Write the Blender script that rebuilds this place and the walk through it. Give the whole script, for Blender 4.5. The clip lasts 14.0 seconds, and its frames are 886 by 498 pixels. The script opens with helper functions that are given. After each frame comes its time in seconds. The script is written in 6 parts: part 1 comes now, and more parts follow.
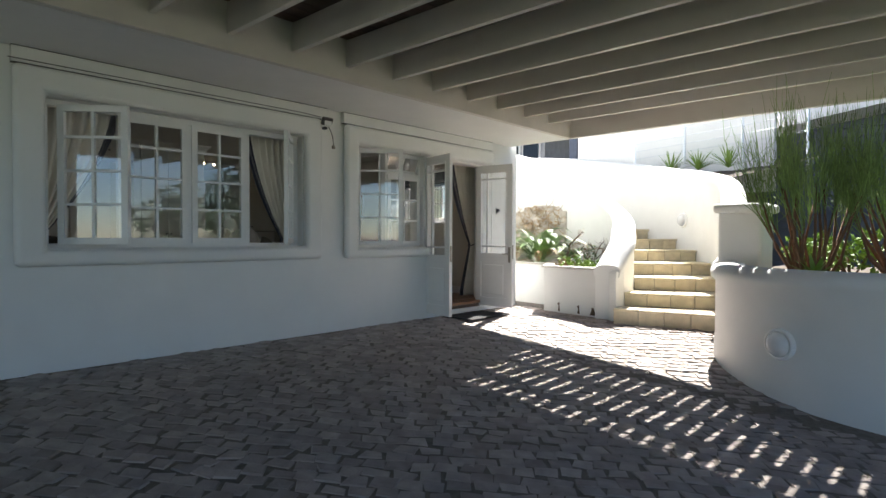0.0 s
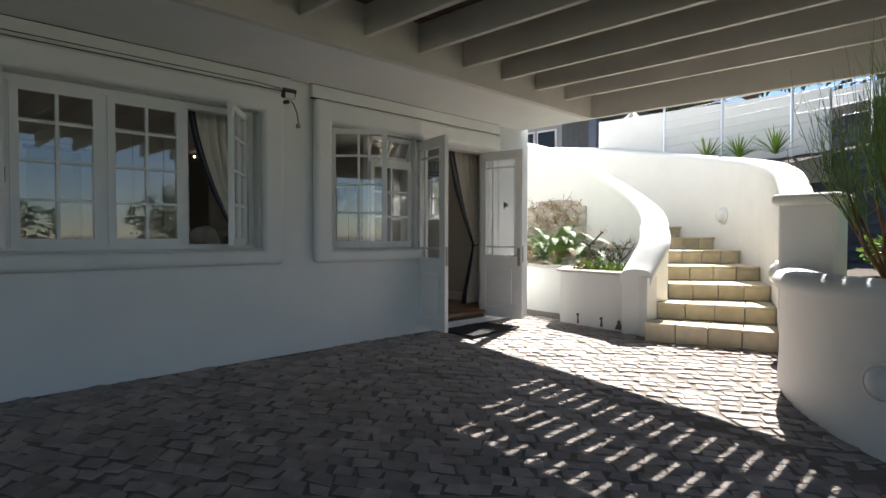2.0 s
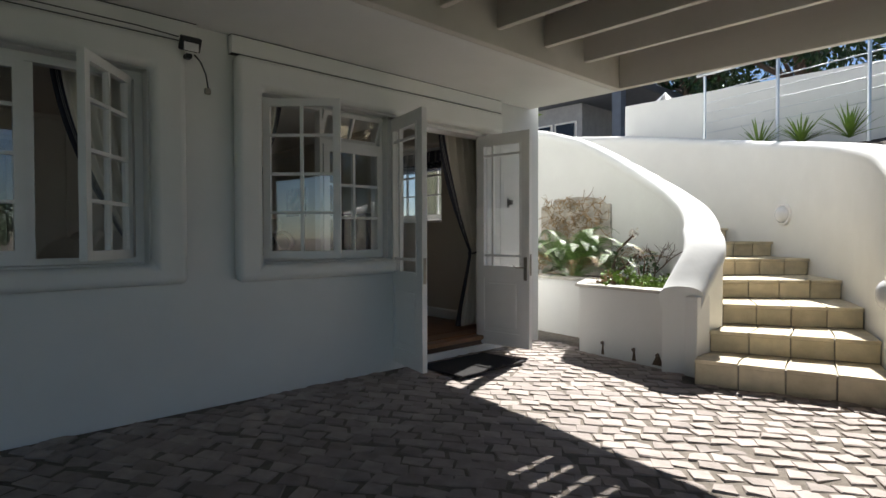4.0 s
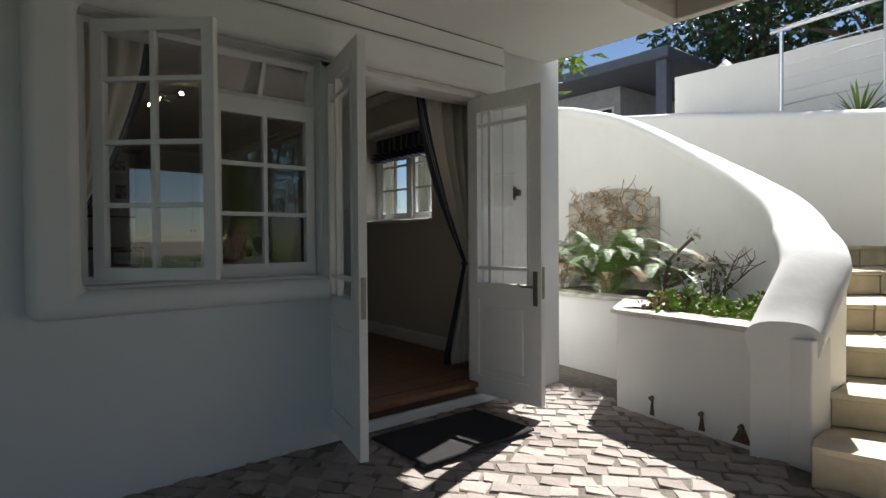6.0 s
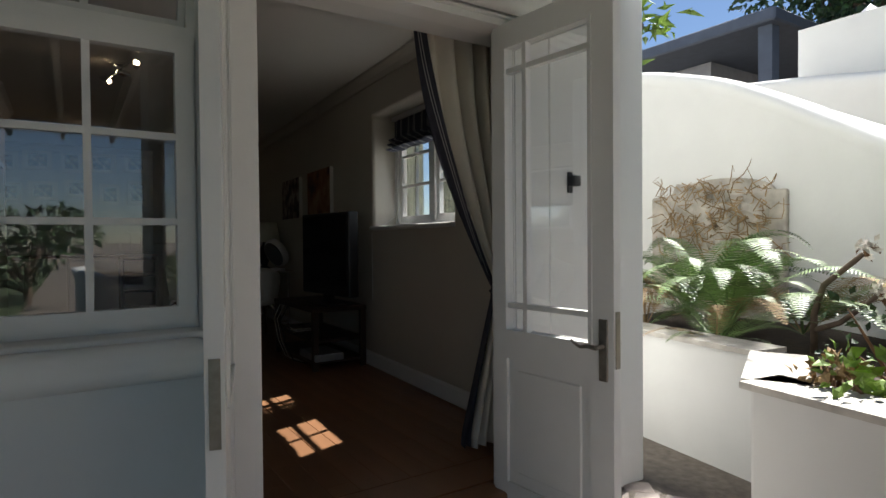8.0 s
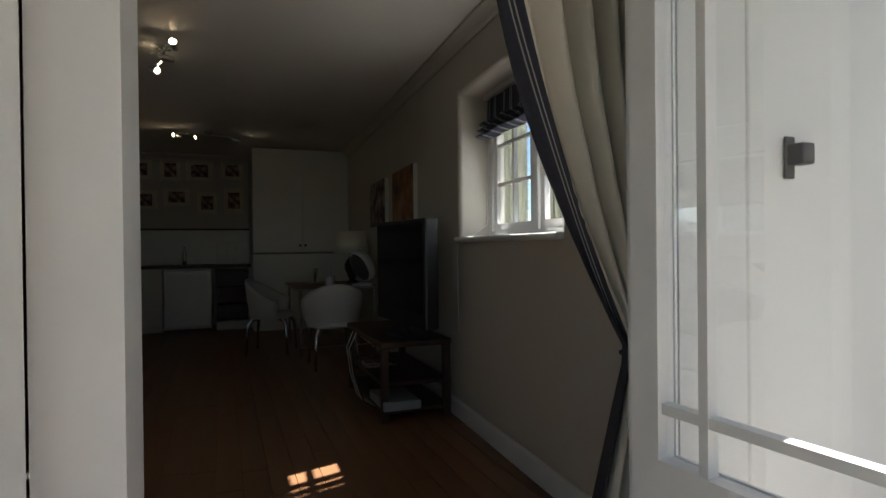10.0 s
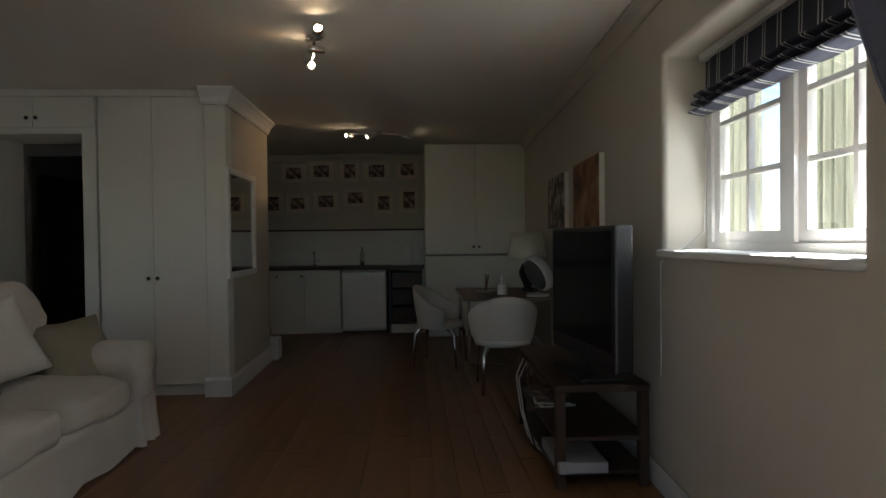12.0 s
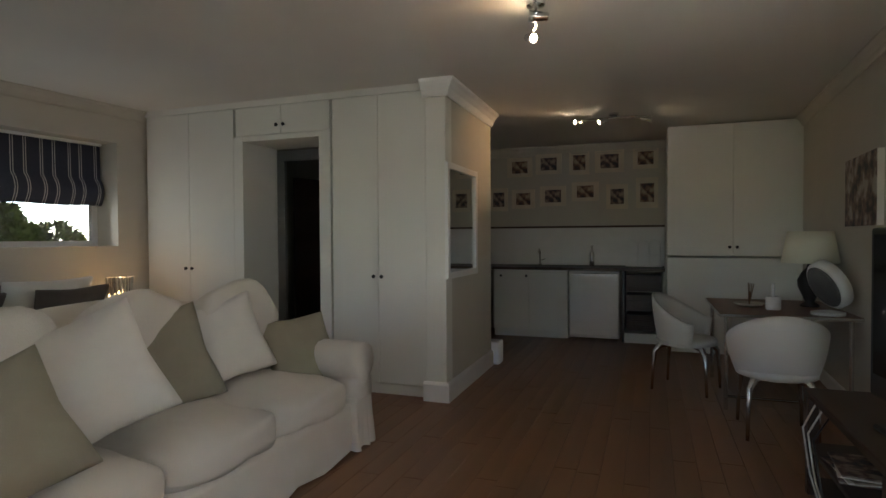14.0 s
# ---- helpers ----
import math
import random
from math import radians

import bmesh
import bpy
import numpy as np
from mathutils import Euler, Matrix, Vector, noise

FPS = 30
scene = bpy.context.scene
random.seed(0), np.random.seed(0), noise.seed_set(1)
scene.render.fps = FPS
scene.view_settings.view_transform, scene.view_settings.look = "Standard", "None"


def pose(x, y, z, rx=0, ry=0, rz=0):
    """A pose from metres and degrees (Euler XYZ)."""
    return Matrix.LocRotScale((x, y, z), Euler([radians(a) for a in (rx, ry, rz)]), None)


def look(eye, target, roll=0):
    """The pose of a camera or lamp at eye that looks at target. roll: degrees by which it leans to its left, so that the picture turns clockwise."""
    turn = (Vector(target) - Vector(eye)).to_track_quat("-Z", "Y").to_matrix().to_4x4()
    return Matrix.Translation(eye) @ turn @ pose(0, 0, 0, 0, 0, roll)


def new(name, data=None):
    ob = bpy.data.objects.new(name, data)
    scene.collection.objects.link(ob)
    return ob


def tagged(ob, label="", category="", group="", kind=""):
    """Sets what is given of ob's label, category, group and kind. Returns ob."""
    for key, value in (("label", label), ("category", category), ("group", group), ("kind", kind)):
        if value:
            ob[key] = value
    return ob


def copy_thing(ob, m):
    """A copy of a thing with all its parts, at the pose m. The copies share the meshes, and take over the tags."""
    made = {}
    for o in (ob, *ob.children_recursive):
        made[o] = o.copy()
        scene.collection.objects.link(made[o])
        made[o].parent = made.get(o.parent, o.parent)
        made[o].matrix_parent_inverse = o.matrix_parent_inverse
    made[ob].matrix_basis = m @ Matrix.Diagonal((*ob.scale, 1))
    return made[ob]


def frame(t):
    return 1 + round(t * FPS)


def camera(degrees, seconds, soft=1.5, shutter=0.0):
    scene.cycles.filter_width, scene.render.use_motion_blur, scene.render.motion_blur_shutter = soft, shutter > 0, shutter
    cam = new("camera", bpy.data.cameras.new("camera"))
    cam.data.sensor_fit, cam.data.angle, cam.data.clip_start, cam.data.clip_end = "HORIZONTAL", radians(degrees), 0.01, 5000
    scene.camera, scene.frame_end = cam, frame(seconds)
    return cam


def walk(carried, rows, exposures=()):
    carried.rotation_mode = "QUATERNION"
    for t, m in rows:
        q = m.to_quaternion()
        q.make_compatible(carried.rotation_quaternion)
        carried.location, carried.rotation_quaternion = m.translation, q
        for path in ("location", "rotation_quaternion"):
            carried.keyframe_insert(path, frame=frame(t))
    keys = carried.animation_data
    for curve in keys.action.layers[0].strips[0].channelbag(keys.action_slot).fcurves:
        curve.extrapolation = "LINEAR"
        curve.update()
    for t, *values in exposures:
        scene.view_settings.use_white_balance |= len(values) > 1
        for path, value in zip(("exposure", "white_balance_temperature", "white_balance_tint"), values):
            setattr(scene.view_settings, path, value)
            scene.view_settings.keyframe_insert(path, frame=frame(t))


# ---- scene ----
cam = camera(75.8, 14.0)
METRES, EYE, TILT, LEAN, TURN = 9.0, 1.113, 0.0, 0.0, 42.5
ROWS = [
    (0.0, 0.0, 0.0, 0.0, 0.0, -1.14, -0.24),
    (0.5, 0.0051, 0.0322, 0.0012, 0.63, -1.2, -0.22),
    (1.0, 0.0113, 0.0653, 0.0001, 0.95, -1.25, -0.17),
    (1.5, 0.0191, 0.1018, 0.0017, 1.29, -1.31, -0.16),
    (2.0, 0.0272, 0.1422, 0.0017, 1.69, -1.35, -0.08),
    (2.5, 0.0354, 0.1814, 0.0023, 2.04, -1.32, -0.05),
    (5.0, 0.0798, 0.4207, 0.0086, 5.35, -1.08, 0.33),
    (5.5, 0.0896, 0.47, 0.009, 6.27, -1.06, 0.37),
    (6.0, 0.0961, 0.5173, 0.0094, 7.38, -1.05, 0.36),
    (6.5, 0.0994, 0.5639, 0.0133, 8.86, -0.99, 0.5),
    (7.0, 0.103, 0.611, 0.0144, 10.53, -1.05, 0.46),
    (9.5, 0.0882, 0.8052, 0.0243, 22.67, -0.44, 0.63),
    (10.0, 0.0793, 0.8316, 0.0254, 26.39, -0.4, 0.62),
    (10.5, 0.0715, 0.8542, 0.0302, 30.77, -0.67, 0.73),
    (11.0, 0.0595, 0.8744, 0.0327, 35.46, -0.74, 0.73),
    (11.5, 0.0478, 0.8934, 0.0375, 40.4, -0.83, 0.73),
    (12.0, 0.036, 0.9091, 0.0382, 44.72, -0.93, 0.64),
    (12.5, 0.0241, 0.9246, 0.0393, 49.9, -1.02, 0.49),
    (13.0, 0.0125, 0.9346, 0.0396, 55.54, -1.11, 0.43),
    (13.5, -0.0022, 0.9437, 0.0403, 61.66, -1.11, 0.36),
    (14.0, -0.0144, 0.9494, 0.0419, 67.59, -1.23, 0.31),
]
EXPOSURES = [(0.0, 2.2), (1.0, 2.0), (2.5, 1.55), (5.0, 0.98), (7.0, 1.02), (9.5, 1.9), (10.5, 2.4), (11.0, 2.75), (12.0, 3.2), (13.0, 3.5), (14.0, 4.25)]
walk(cam, [(t, pose(0, 0, EYE, TILT, LEAN, TURN) @ pose(METRES * x, METRES * y, METRES * z, 90 + pitch, roll, yaw)) for t, x, y, z, yaw, pitch, roll in ROWS], EXPOSURES)

# ---- world and sun ----
SUN_DOWN = Vector((0.22, -0.73, -1.0)).normalized()
world = bpy.data.worlds.new("sky")
scene.world = world
world.use_nodes = True
wn = world.node_tree.nodes
sky = wn.new("ShaderNodeTexSky")
sky.sky_type, sky.sun_disc = "NISHITA", False
sky.sun_elevation = math.asin(-SUN_DOWN.z)
sky.sun_rotation = math.atan2(-SUN_DOWN.x, -SUN_DOWN.y)
world.node_tree.links.new(sky.outputs[0], wn["Background"].inputs[0])
sky.altitude, sky.dust_density, sky.ozone_density = 1200, 0.2, 3.0
wn["Background"].inputs[1].default_value = 0.05
sun = new("sun", bpy.data.lights.new("sun", "SUN"))
sun.data.energy, sun.data.angle, sun.data.color = 5.0, radians(0.53), (1.0, 0.975, 0.93)
sun.matrix_world = look((0, 0, 30), Vector((0, 0, 30)) + SUN_DOWN)


# daylight that the sky sends in through the window openings
for nm, at, to, w, h, e in (("window_daylight_long", (-5.70, 2.44, 1.62), (-8, 2.44, 1.4), 2.3, 1.15, 0.13), ("window_daylight_small", (-5.70, 4.98, 1.60), (-8, 4.98, 1.4), 1.0, 1.1, 0.05), ("window_daylight_side", (-7.42, 7.70, 1.72), (-7.42, 5, 1.2), 1.2, 0.6, 0.6), ("window_daylight_bed", (-9.02, 1.24, 1.62), (-8.8, 4.0, 1.75), 1.6, 0.34, 0.16)):
    a = new(nm, bpy.data.lights.new(nm, "AREA"))
    a.data.shape, a.data.size, a.data.size_y, a.data.energy, a.data.color = "RECTANGLE", w, h, e, (0.84, 0.93, 1.0)
    a.matrix_world = look(at, to)


# ---- materials ----
def mat(name, colour, rough=0.7, metal=0.0, vary=0.12, scale=6.0, bump=0.0, bump_scale=40.0, stain=0.0, stain_scale=1.2, stain_colour=None,
        island=0.0, spec=0.5, stretch=(1, 1, 1), random_piece=0.0):
    """A painted, plastered, wooden or stony surface: colour that varies at two scales, stains, and fine relief."""
    m = bpy.data.materials.new(name)
    m.use_nodes = True
    nt = m.node_tree
    n, link = nt.nodes, nt.links.new
    p = n["Principled BSDF"]
    p.inputs["Roughness"].default_value, p.inputs["Metallic"].default_value = rough, metal
    p.inputs["Specular IOR Level"].default_value = spec
    co = n.new("ShaderNodeTexCoord")
    mp = n.new("ShaderNodeMapping")
    mp.inputs["Scale"].default_value = stretch
    link(co.outputs["Object"], mp.inputs[0])
    t1 = n.new("ShaderNodeTexNoise")
    t1.inputs["Scale"].default_value, t1.inputs["Detail"].default_value = scale, 6
    link(mp.outputs[0], t1.inputs["Vector"])
    hsv = n.new("ShaderNodeHueSaturation")
    hsv.inputs["Color"].default_value = (*colour, 1)
    r1 = n.new("ShaderNodeMapRange")
    r1.inputs["From Min"].default_value, r1.inputs["From Max"].default_value = 0.25, 0.75
    r1.inputs["To Min"].default_value, r1.inputs["To Max"].default_value = 1 - vary, 1 + vary
    link(t1.outputs["Fac"], r1.inputs["Value"])
    value = r1.outputs[0]
    if island or random_piece:
        if island:
            src = n.new("ShaderNodeNewGeometry").outputs["Random Per Island"]
        else:
            src = n.new("ShaderNodeObjectInfo").outputs["Random"]
        r2 = n.new("ShaderNodeMapRange")
        k = island or random_piece
        r2.inputs["To Min"].default_value, r2.inputs["To Max"].default_value = 1 - k, 1 + k
        link(src, r2.inputs["Value"])
        mul = n.new("ShaderNodeMath")
        mul.operation = "MULTIPLY"
        link(value, mul.inputs[0]), link(r2.outputs[0], mul.inputs[1])
        value = mul.outputs[0]
    link(value, hsv.inputs["Value"])
    out = hsv.outputs[0]
    if stain:
        t2 = n.new("ShaderNodeTexNoise")
        t2.inputs["Scale"].default_value, t2.inputs["Detail"].default_value, t2.inputs["Roughness"].default_value = stain_scale, 8, 0.65
        link(co.outputs["Object"], t2.inputs["Vector"])
        r3 = n.new("ShaderNodeMapRange")
        r3.inputs["From Min"].default_value, r3.inputs["From Max"].default_value = 0.48, 0.78
        r3.inputs["To Max"].default_value = stain
        link(t2.outputs["Fac"], r3.inputs["Value"])
        mx = n.new("ShaderNodeMix")
        mx.data_type = "RGBA"
        link(r3.outputs[0], mx.inputs[0]), link(out, mx.inputs[6])
        mx.inputs[7].default_value = (*(stain_colour or [c * 0.55 for c in colour]), 1)
        out = mx.outputs[2]
    link(out, p.inputs["Base Color"])
    if bump:
        t3 = n.new("ShaderNodeTexNoise")
        t3.inputs["Scale"].default_value, t3.inputs["Detail"].default_value = bump_scale, 5
        link(mp.outputs[0], t3.inputs["Vector"])
        b = n.new("ShaderNodeBump")
        b.inputs["Strength"].default_value, b.inputs["Distance"].default_value = bump, 0.01
        link(t3.outputs["Fac"], b.inputs["Height"])
        link(b.outputs[0], p.inputs["Normal"])
    return m


def glass_mat(name, tint=(1, 1, 1), reflect=1.0):
    """Thin window glass: clear, with a mirror gloss that grows at a slant."""
    m = bpy.data.materials.new(name)
    m.use_nodes = True
    nt = m.node_tree
    n, link = nt.nodes, nt.links.new
    n.remove(n["Principled BSDF"])
    tr, gl, mx, lw_ = n.new("ShaderNodeBsdfTransparent"), n.new("ShaderNodeBsdfGlossy"), n.new("ShaderNodeMixShader"), n.new("ShaderNodeLayerWeight")
    tr.inputs[0].default_value = (*tint, 1)
    gl.inputs["Roughness"].default_value = 0.0
    lw_.inputs[0].default_value = 0.5
    pw = n.new("ShaderNodeMath")
    pw.operation = "POWER"
    pw.inputs[1].default_value = 4.0
    mul = n.new("ShaderNodeMath")
    mul.operation, mul.use_clamp = "MULTIPLY_ADD", True
    mul.inputs[1].default_value, mul.inputs[2].default_value = 0.9 * reflect, 0.10 * reflect
    link(lw_.outputs["Facing"], pw.inputs[0]), link(pw.outputs[0], mul.inputs[0]), link(mul.outputs[0], mx.inputs[0])
    link(tr.outputs[0], mx.inputs[1]), link(gl.outputs[0], mx.inputs[2]), link(mx.outputs[0], n["Material Output"].inputs[0])
    return m


def stripe_mat(name, base, line, period, axis=0, pair=True):
    """Woven cloth with thin pale pin stripes."""
    m = mat(name, base, 0.9, vary=0.12, scale=60, bump=0.25, bump_scale=350)
    nt = m.node_tree
    n, link = nt.nodes, nt.links.new
    p = n["Principled BSDF"]
    old = p.inputs["Base Color"].links[0].from_socket
    co = n.new("ShaderNodeTexCoord")
    sx = n.new("ShaderNodeSeparateXYZ")
    link(co.outputs["UV"], sx.inputs[0])
    md = n.new("ShaderNodeMath")
    md.operation = "PINGPONG"
    md.inputs[1].default_value = period / 2
    link(sx.outputs[axis], md.inputs[0])
    lines = []
    for at, w in (((0.17, 0.014), (0.25, 0.014)) if pair else ((0.25, 0.1),)):
        c = n.new("ShaderNodeMath")
        c.operation = "COMPARE"
        c.inputs[1].default_value, c.inputs[2].default_value = at * period, w * period
        link(md.outputs[0], c.inputs[0])
        lines.append(c.outputs[0])
    total = lines[0]
    if len(lines) > 1:
        ad = n.new("ShaderNodeMath")
        ad.operation, ad.use_clamp = "ADD", True
        link(lines[0], ad.inputs[0]), link(lines[1], ad.inputs[1])
        total = ad.outputs[0]
    mx = n.new("ShaderNodeMix")
    mx.data_type = "RGBA"
    link(total, mx.inputs[0]), link(old, mx.inputs[6])
    mx.inputs[7].default_value = (*line, 1)
    link(mx.outputs[2], p.inputs["Base Color"])
    return m


def glow_mat(name, colour, strength):
    m = bpy.data.materials.new(name)
    m.use_nodes = True
    p = m.node_tree.nodes["Principled BSDF"]
    p.inputs["Emission Color"].default_value, p.inputs["Emission Strength"].default_value = (*colour, 1), strength
    return m


PLASTER = mat("white_plaster", (0.74, 0.74, 0.72), 0.85, vary=0.03, scale=3, bump=0.25, bump_scale=9, stain=0.10, stain_scale=0.9, stain_colour=(0.62, 0.60, 0.55))
INNER = mat("cream_wall_paint", (0.57, 0.53, 0.46), 0.8, vary=0.03, scale=2.5, bump=0.35, bump_scale=7, stain=0.08)
CEILING = mat("ceiling_paint", (0.72, 0.68, 0.62), 0.8, vary=0.03, scale=1.5, bump=0.08)
GLOSS = mat("white_gloss_paint", (0.78, 0.77, 0.75), 0.38, vary=0.03, scale=8, bump=0.05, bump_scale=60, stain=0.05, stain_scale=4)
BEAM = mat("painted_beam_wood", (0.60, 0.57, 0.52), 0.6, vary=0.06, scale=3, bump=0.12, bump_scale=25, stain=0.18, stain_scale=1.8, stretch=(0.15, 1, 1))
DECK = mat("dark_deck_board", (0.12, 0.075, 0.055), 0.75, vary=0.3, scale=9, island=0.3, bump=0.3, stretch=(1, 0.1, 1))
CUPBOARD = mat("cream_cupboard_paint", (0.74, 0.72, 0.66), 0.5, vary=0.02, scale=2, bump=0.04, bump_scale=50)
PAVE_JOINT = mat("sandy_paving_joint", (0.17, 0.145, 0.12), 0.95, vary=0.3, scale=20, bump=0.6, bump_scale=60, stain=0.5, stain_scale=2)
SETT = mat("worn_paving_stone", (0.34, 0.29, 0.262), 0.8, vary=0.22, scale=9, bump=0.5, bump_scale=35, stain=0.35, stain_scale=4, random_piece=0.22)
SETT_FAR = mat("worn_paving_stone_joined", (0.34, 0.29, 0.262), 0.8, vary=0.22, scale=9, bump=0.5, bump_scale=35, stain=0.35, stain_scale=4, island=0.22)
STEP_TILE = mat("sandstone_step_tile", (0.60, 0.52, 0.37), 0.7, vary=0.16, scale=7, bump=0.3, bump_scale=30, stain=0.4, stain_scale=5, stain_colour=(0.36, 0.28, 0.17), random_piece=0.12)
GROUT = mat("pale_grout", (0.34, 0.31, 0.26), 0.9, vary=0.1, bump=0.3)
WOOD_FLOOR = mat("floor_plank_wood", (0.23, 0.112, 0.054), 0.36, vary=0.16, scale=5, bump=0.05, stretch=(0.12, 1.6, 1), random_piece=0.07)
FLOOR_GAP = mat("floor_joint", (0.15, 0.075, 0.038), 0.7)
DARK_WOOD = mat("dark_brown_wood", (0.055, 0.03, 0.02), 0.45, vary=0.2, scale=10, stretch=(0.2, 1, 1), bump=0.08)
TABLE_WOOD = mat("reddish_table_wood", (0.17, 0.07, 0.04), 0.4, vary=0.2, scale=8, stretch=(0.2, 1, 1), bump=0.06)
GLASS = glass_mat("window_glass")
CHROME = mat("brushed_chrome", (0.72, 0.72, 0.72), 0.18, 1.0, vary=0.03, scale=30)
STEEL = mat("stainless_rail", (0.66, 0.67, 0.68), 0.28, 1.0, vary=0.05)
BRASS = mat("aged_nickel", (0.33, 0.30, 0.26), 0.4, 1.0, vary=0.2, scale=40)
STEEL_GREY = mat("grey_wire", (0.12, 0.12, 0.125), 0.4, vary=0.1)
BLACK = mat("black_plastic", (0.018, 0.018, 0.02), 0.4, vary=0.1)
SCREEN = mat("tv_screen", (0.012, 0.012, 0.014), 0.12, vary=0.02)
SLIP = mat("off_white_slipcover", (0.70, 0.65, 0.58), 0.95, vary=0.05, scale=5, bump=0.35, bump_scale=160, stain=0.06)
LINEN = mat("ivory_cushion_linen", (0.74, 0.70, 0.64), 0.95, vary=0.05, scale=8, bump=0.3, bump_scale=200)
OLIVE = mat("sage_cushion_cloth", (0.33, 0.30, 0.225), 0.95, vary=0.08, scale=8, bump=0.3, bump_scale=220)
CURTAIN = mat("beige_curtain_cloth", (0.80, 0.74, 0.64), 0.95, vary=0.06, scale=6, bump=0.25, bump_scale=250)
TRIM_CLOTH = stripe_mat("navy_striped_trim", (0.05, 0.05, 0.068), (0.42, 0.41, 0.4), 0.13, 0)
BLIND = stripe_mat("navy_pinstripe_blind", (0.05, 0.055, 0.085), (0.6, 0.6, 0.6), 0.24, 0)
SOIL = mat("garden_soil", (0.06, 0.042, 0.028), 0.95, vary=0.4, scale=20, bump=0.8, bump_scale=50)
BARK = mat("grey_brown_bark", (0.14, 0.10, 0.075), 0.9, vary=0.3, scale=18, bump=0.5, bump_scale=60)
BROWN_STEM = mat("reddish_brown_stem", (0.16, 0.085, 0.045), 0.85, vary=0.25, scale=20)
REED = mat("green_broom_stem", (0.20, 0.30, 0.085), 0.7, vary=0.35, scale=12, island=0.3)
LEAF = mat("fresh_green_leaf", (0.17, 0.27, 0.04), 0.55, vary=0.3, scale=14, island=0.35)
DARK_LEAF = mat("dark_green_leaf", (0.035, 0.075, 0.022), 0.5, vary=0.35, scale=10, island=0.4)
FERN = mat("fern_green", (0.13, 0.21, 0.06), 0.5, vary=0.3, scale=12, island=0.35)
DRY = mat("dry_brown_frond", (0.30, 0.20, 0.10), 0.85, vary=0.3, scale=12, island=0.3)
DARK_GROUND = mat("dark_green_ground", (0.045, 0.065, 0.025), 0.95, vary=0.35, scale=3, bump=0.6, bump_scale=80, stain=0.4, stain_scale=0.4)
STONE = mat("carved_sandstone", (0.48, 0.44, 0.38), 0.9, vary=0.35, scale=9, bump=0.6, bump_scale=30, stain=0.45, stain_scale=6)
SLATE_PALE = mat("pale_worn_slate", (0.52, 0.49, 0.44), 0.85, vary=0.25, scale=10, bump=0.5, stain=0.4, stain_scale=6)
ROCK = mat("grey_garden_rock", (0.30, 0.27, 0.22), 0.9, vary=0.25, scale=12, bump=0.6)
MAT_RUBBER = mat("black_door_mat", (0.022, 0.02, 0.02), 0.95, vary=0.3, scale=80, bump=0.8, bump_scale=200)
LAMP_GLASS = mat("milky_lamp_glass", (0.70, 0.70, 0.70), 0.25, vary=0.06, scale=20)
SHADE = mat("cream_lampshade", (0.74, 0.70, 0.56), 0.85, vary=0.04)
SLATE_BLUE = mat("slate_blue_post", (0.10, 0.12, 0.16), 0.6, vary=0.1)
POLE_WOOD = mat("grey_green_poles", (0.34, 0.36, 0.28), 0.85, vary=0.25, scale=12, bump=0.4, stretch=(3, 3, 0.3), random_piece=0.15)


# ---- mesh helpers ----
def mesh_ob(name, bm, material, parent=None, label="", smooth=False):
    me = bpy.data.meshes.new(name)
    bm.normal_update()
    bm.to_mesh(me)
    bm.free()
    if material:
        me.materials.append(material)
    if smooth:
        me.shade_smooth()
    ob = new(name, me)
    if parent:
        ob.parent = parent
    if label:
        tagged(ob, label)
    return ob


part = mesh_ob


def thing(name, m, label, category, group="", kind=""):
    ob = new(name)
    ob.matrix_world = m
    ob.empty_display_size = 0.1
    return tagged(ob, label, category, group, kind)


def box(bm, x0, x1, y0, y1, z0, z1, m=None):
    v = [bm.verts.new((x, y, z)) for x in (x0, x1) for y in (y0, y1) for z in (z0, z1)]
    for f in ((0, 1, 3, 2), (4, 6, 7, 5), (0, 4, 5, 1), (2, 3, 7, 6), (0, 2, 6, 4), (1, 5, 7, 3)):
        bm.faces.new([v[i] for i in f])
    if m is not None:
        bmesh.ops.transform(bm, matrix=m, verts=v)
    return v


def boxes(*rows):
    bm = bmesh.new()
    for r in rows:
        box(bm, *r)
    return bm


def rbox(x0, x1, y0, y1, z0, z1, r=0.01, seg=2):
    bm = boxes((x0, x1, y0, y1, z0, z1))
    bmesh.ops.bevel(bm, geom=bm.edges[:], offset=min(r, 0.45 * min(x1 - x0, y1 - y0, z1 - z0)), segments=seg, profile=0.5, affect="EDGES")
    return bm


def tube(bm, points, radii, n=8, cap=True):
    """A round bar along a line of points; radii one number or one for each point."""
    pts = [Vector(p) for p in points]
    if not hasattr(radii, "__len__"):
        radii = [radii] * len(pts)
    rings = []
    side = None
    for i, p in enumerate(pts):
        d = (pts[min(i + 1, len(pts) - 1)] - pts[max(i - 1, 0)]).normalized()
        if side is None:
            side = d.orthogonal().normalized()
        side = (side - d * side.dot(d)).normalized()
        up = d.cross(side)
        rings.append([bm.verts.new(p + radii[i] * (math.cos(a) * side + math.sin(a) * up)) for a in [2 * math.pi * k / n for k in range(n)]])
    for a, b in zip(rings, rings[1:]):
        for k in range(n):
            bm.faces.new((a[k], a[(k + 1) % n], b[(k + 1) % n], b[k]))
    if cap and n > 2:
        bm.faces.new(rings[0][::-1]), bm.faces.new(rings[-1])
    return bm


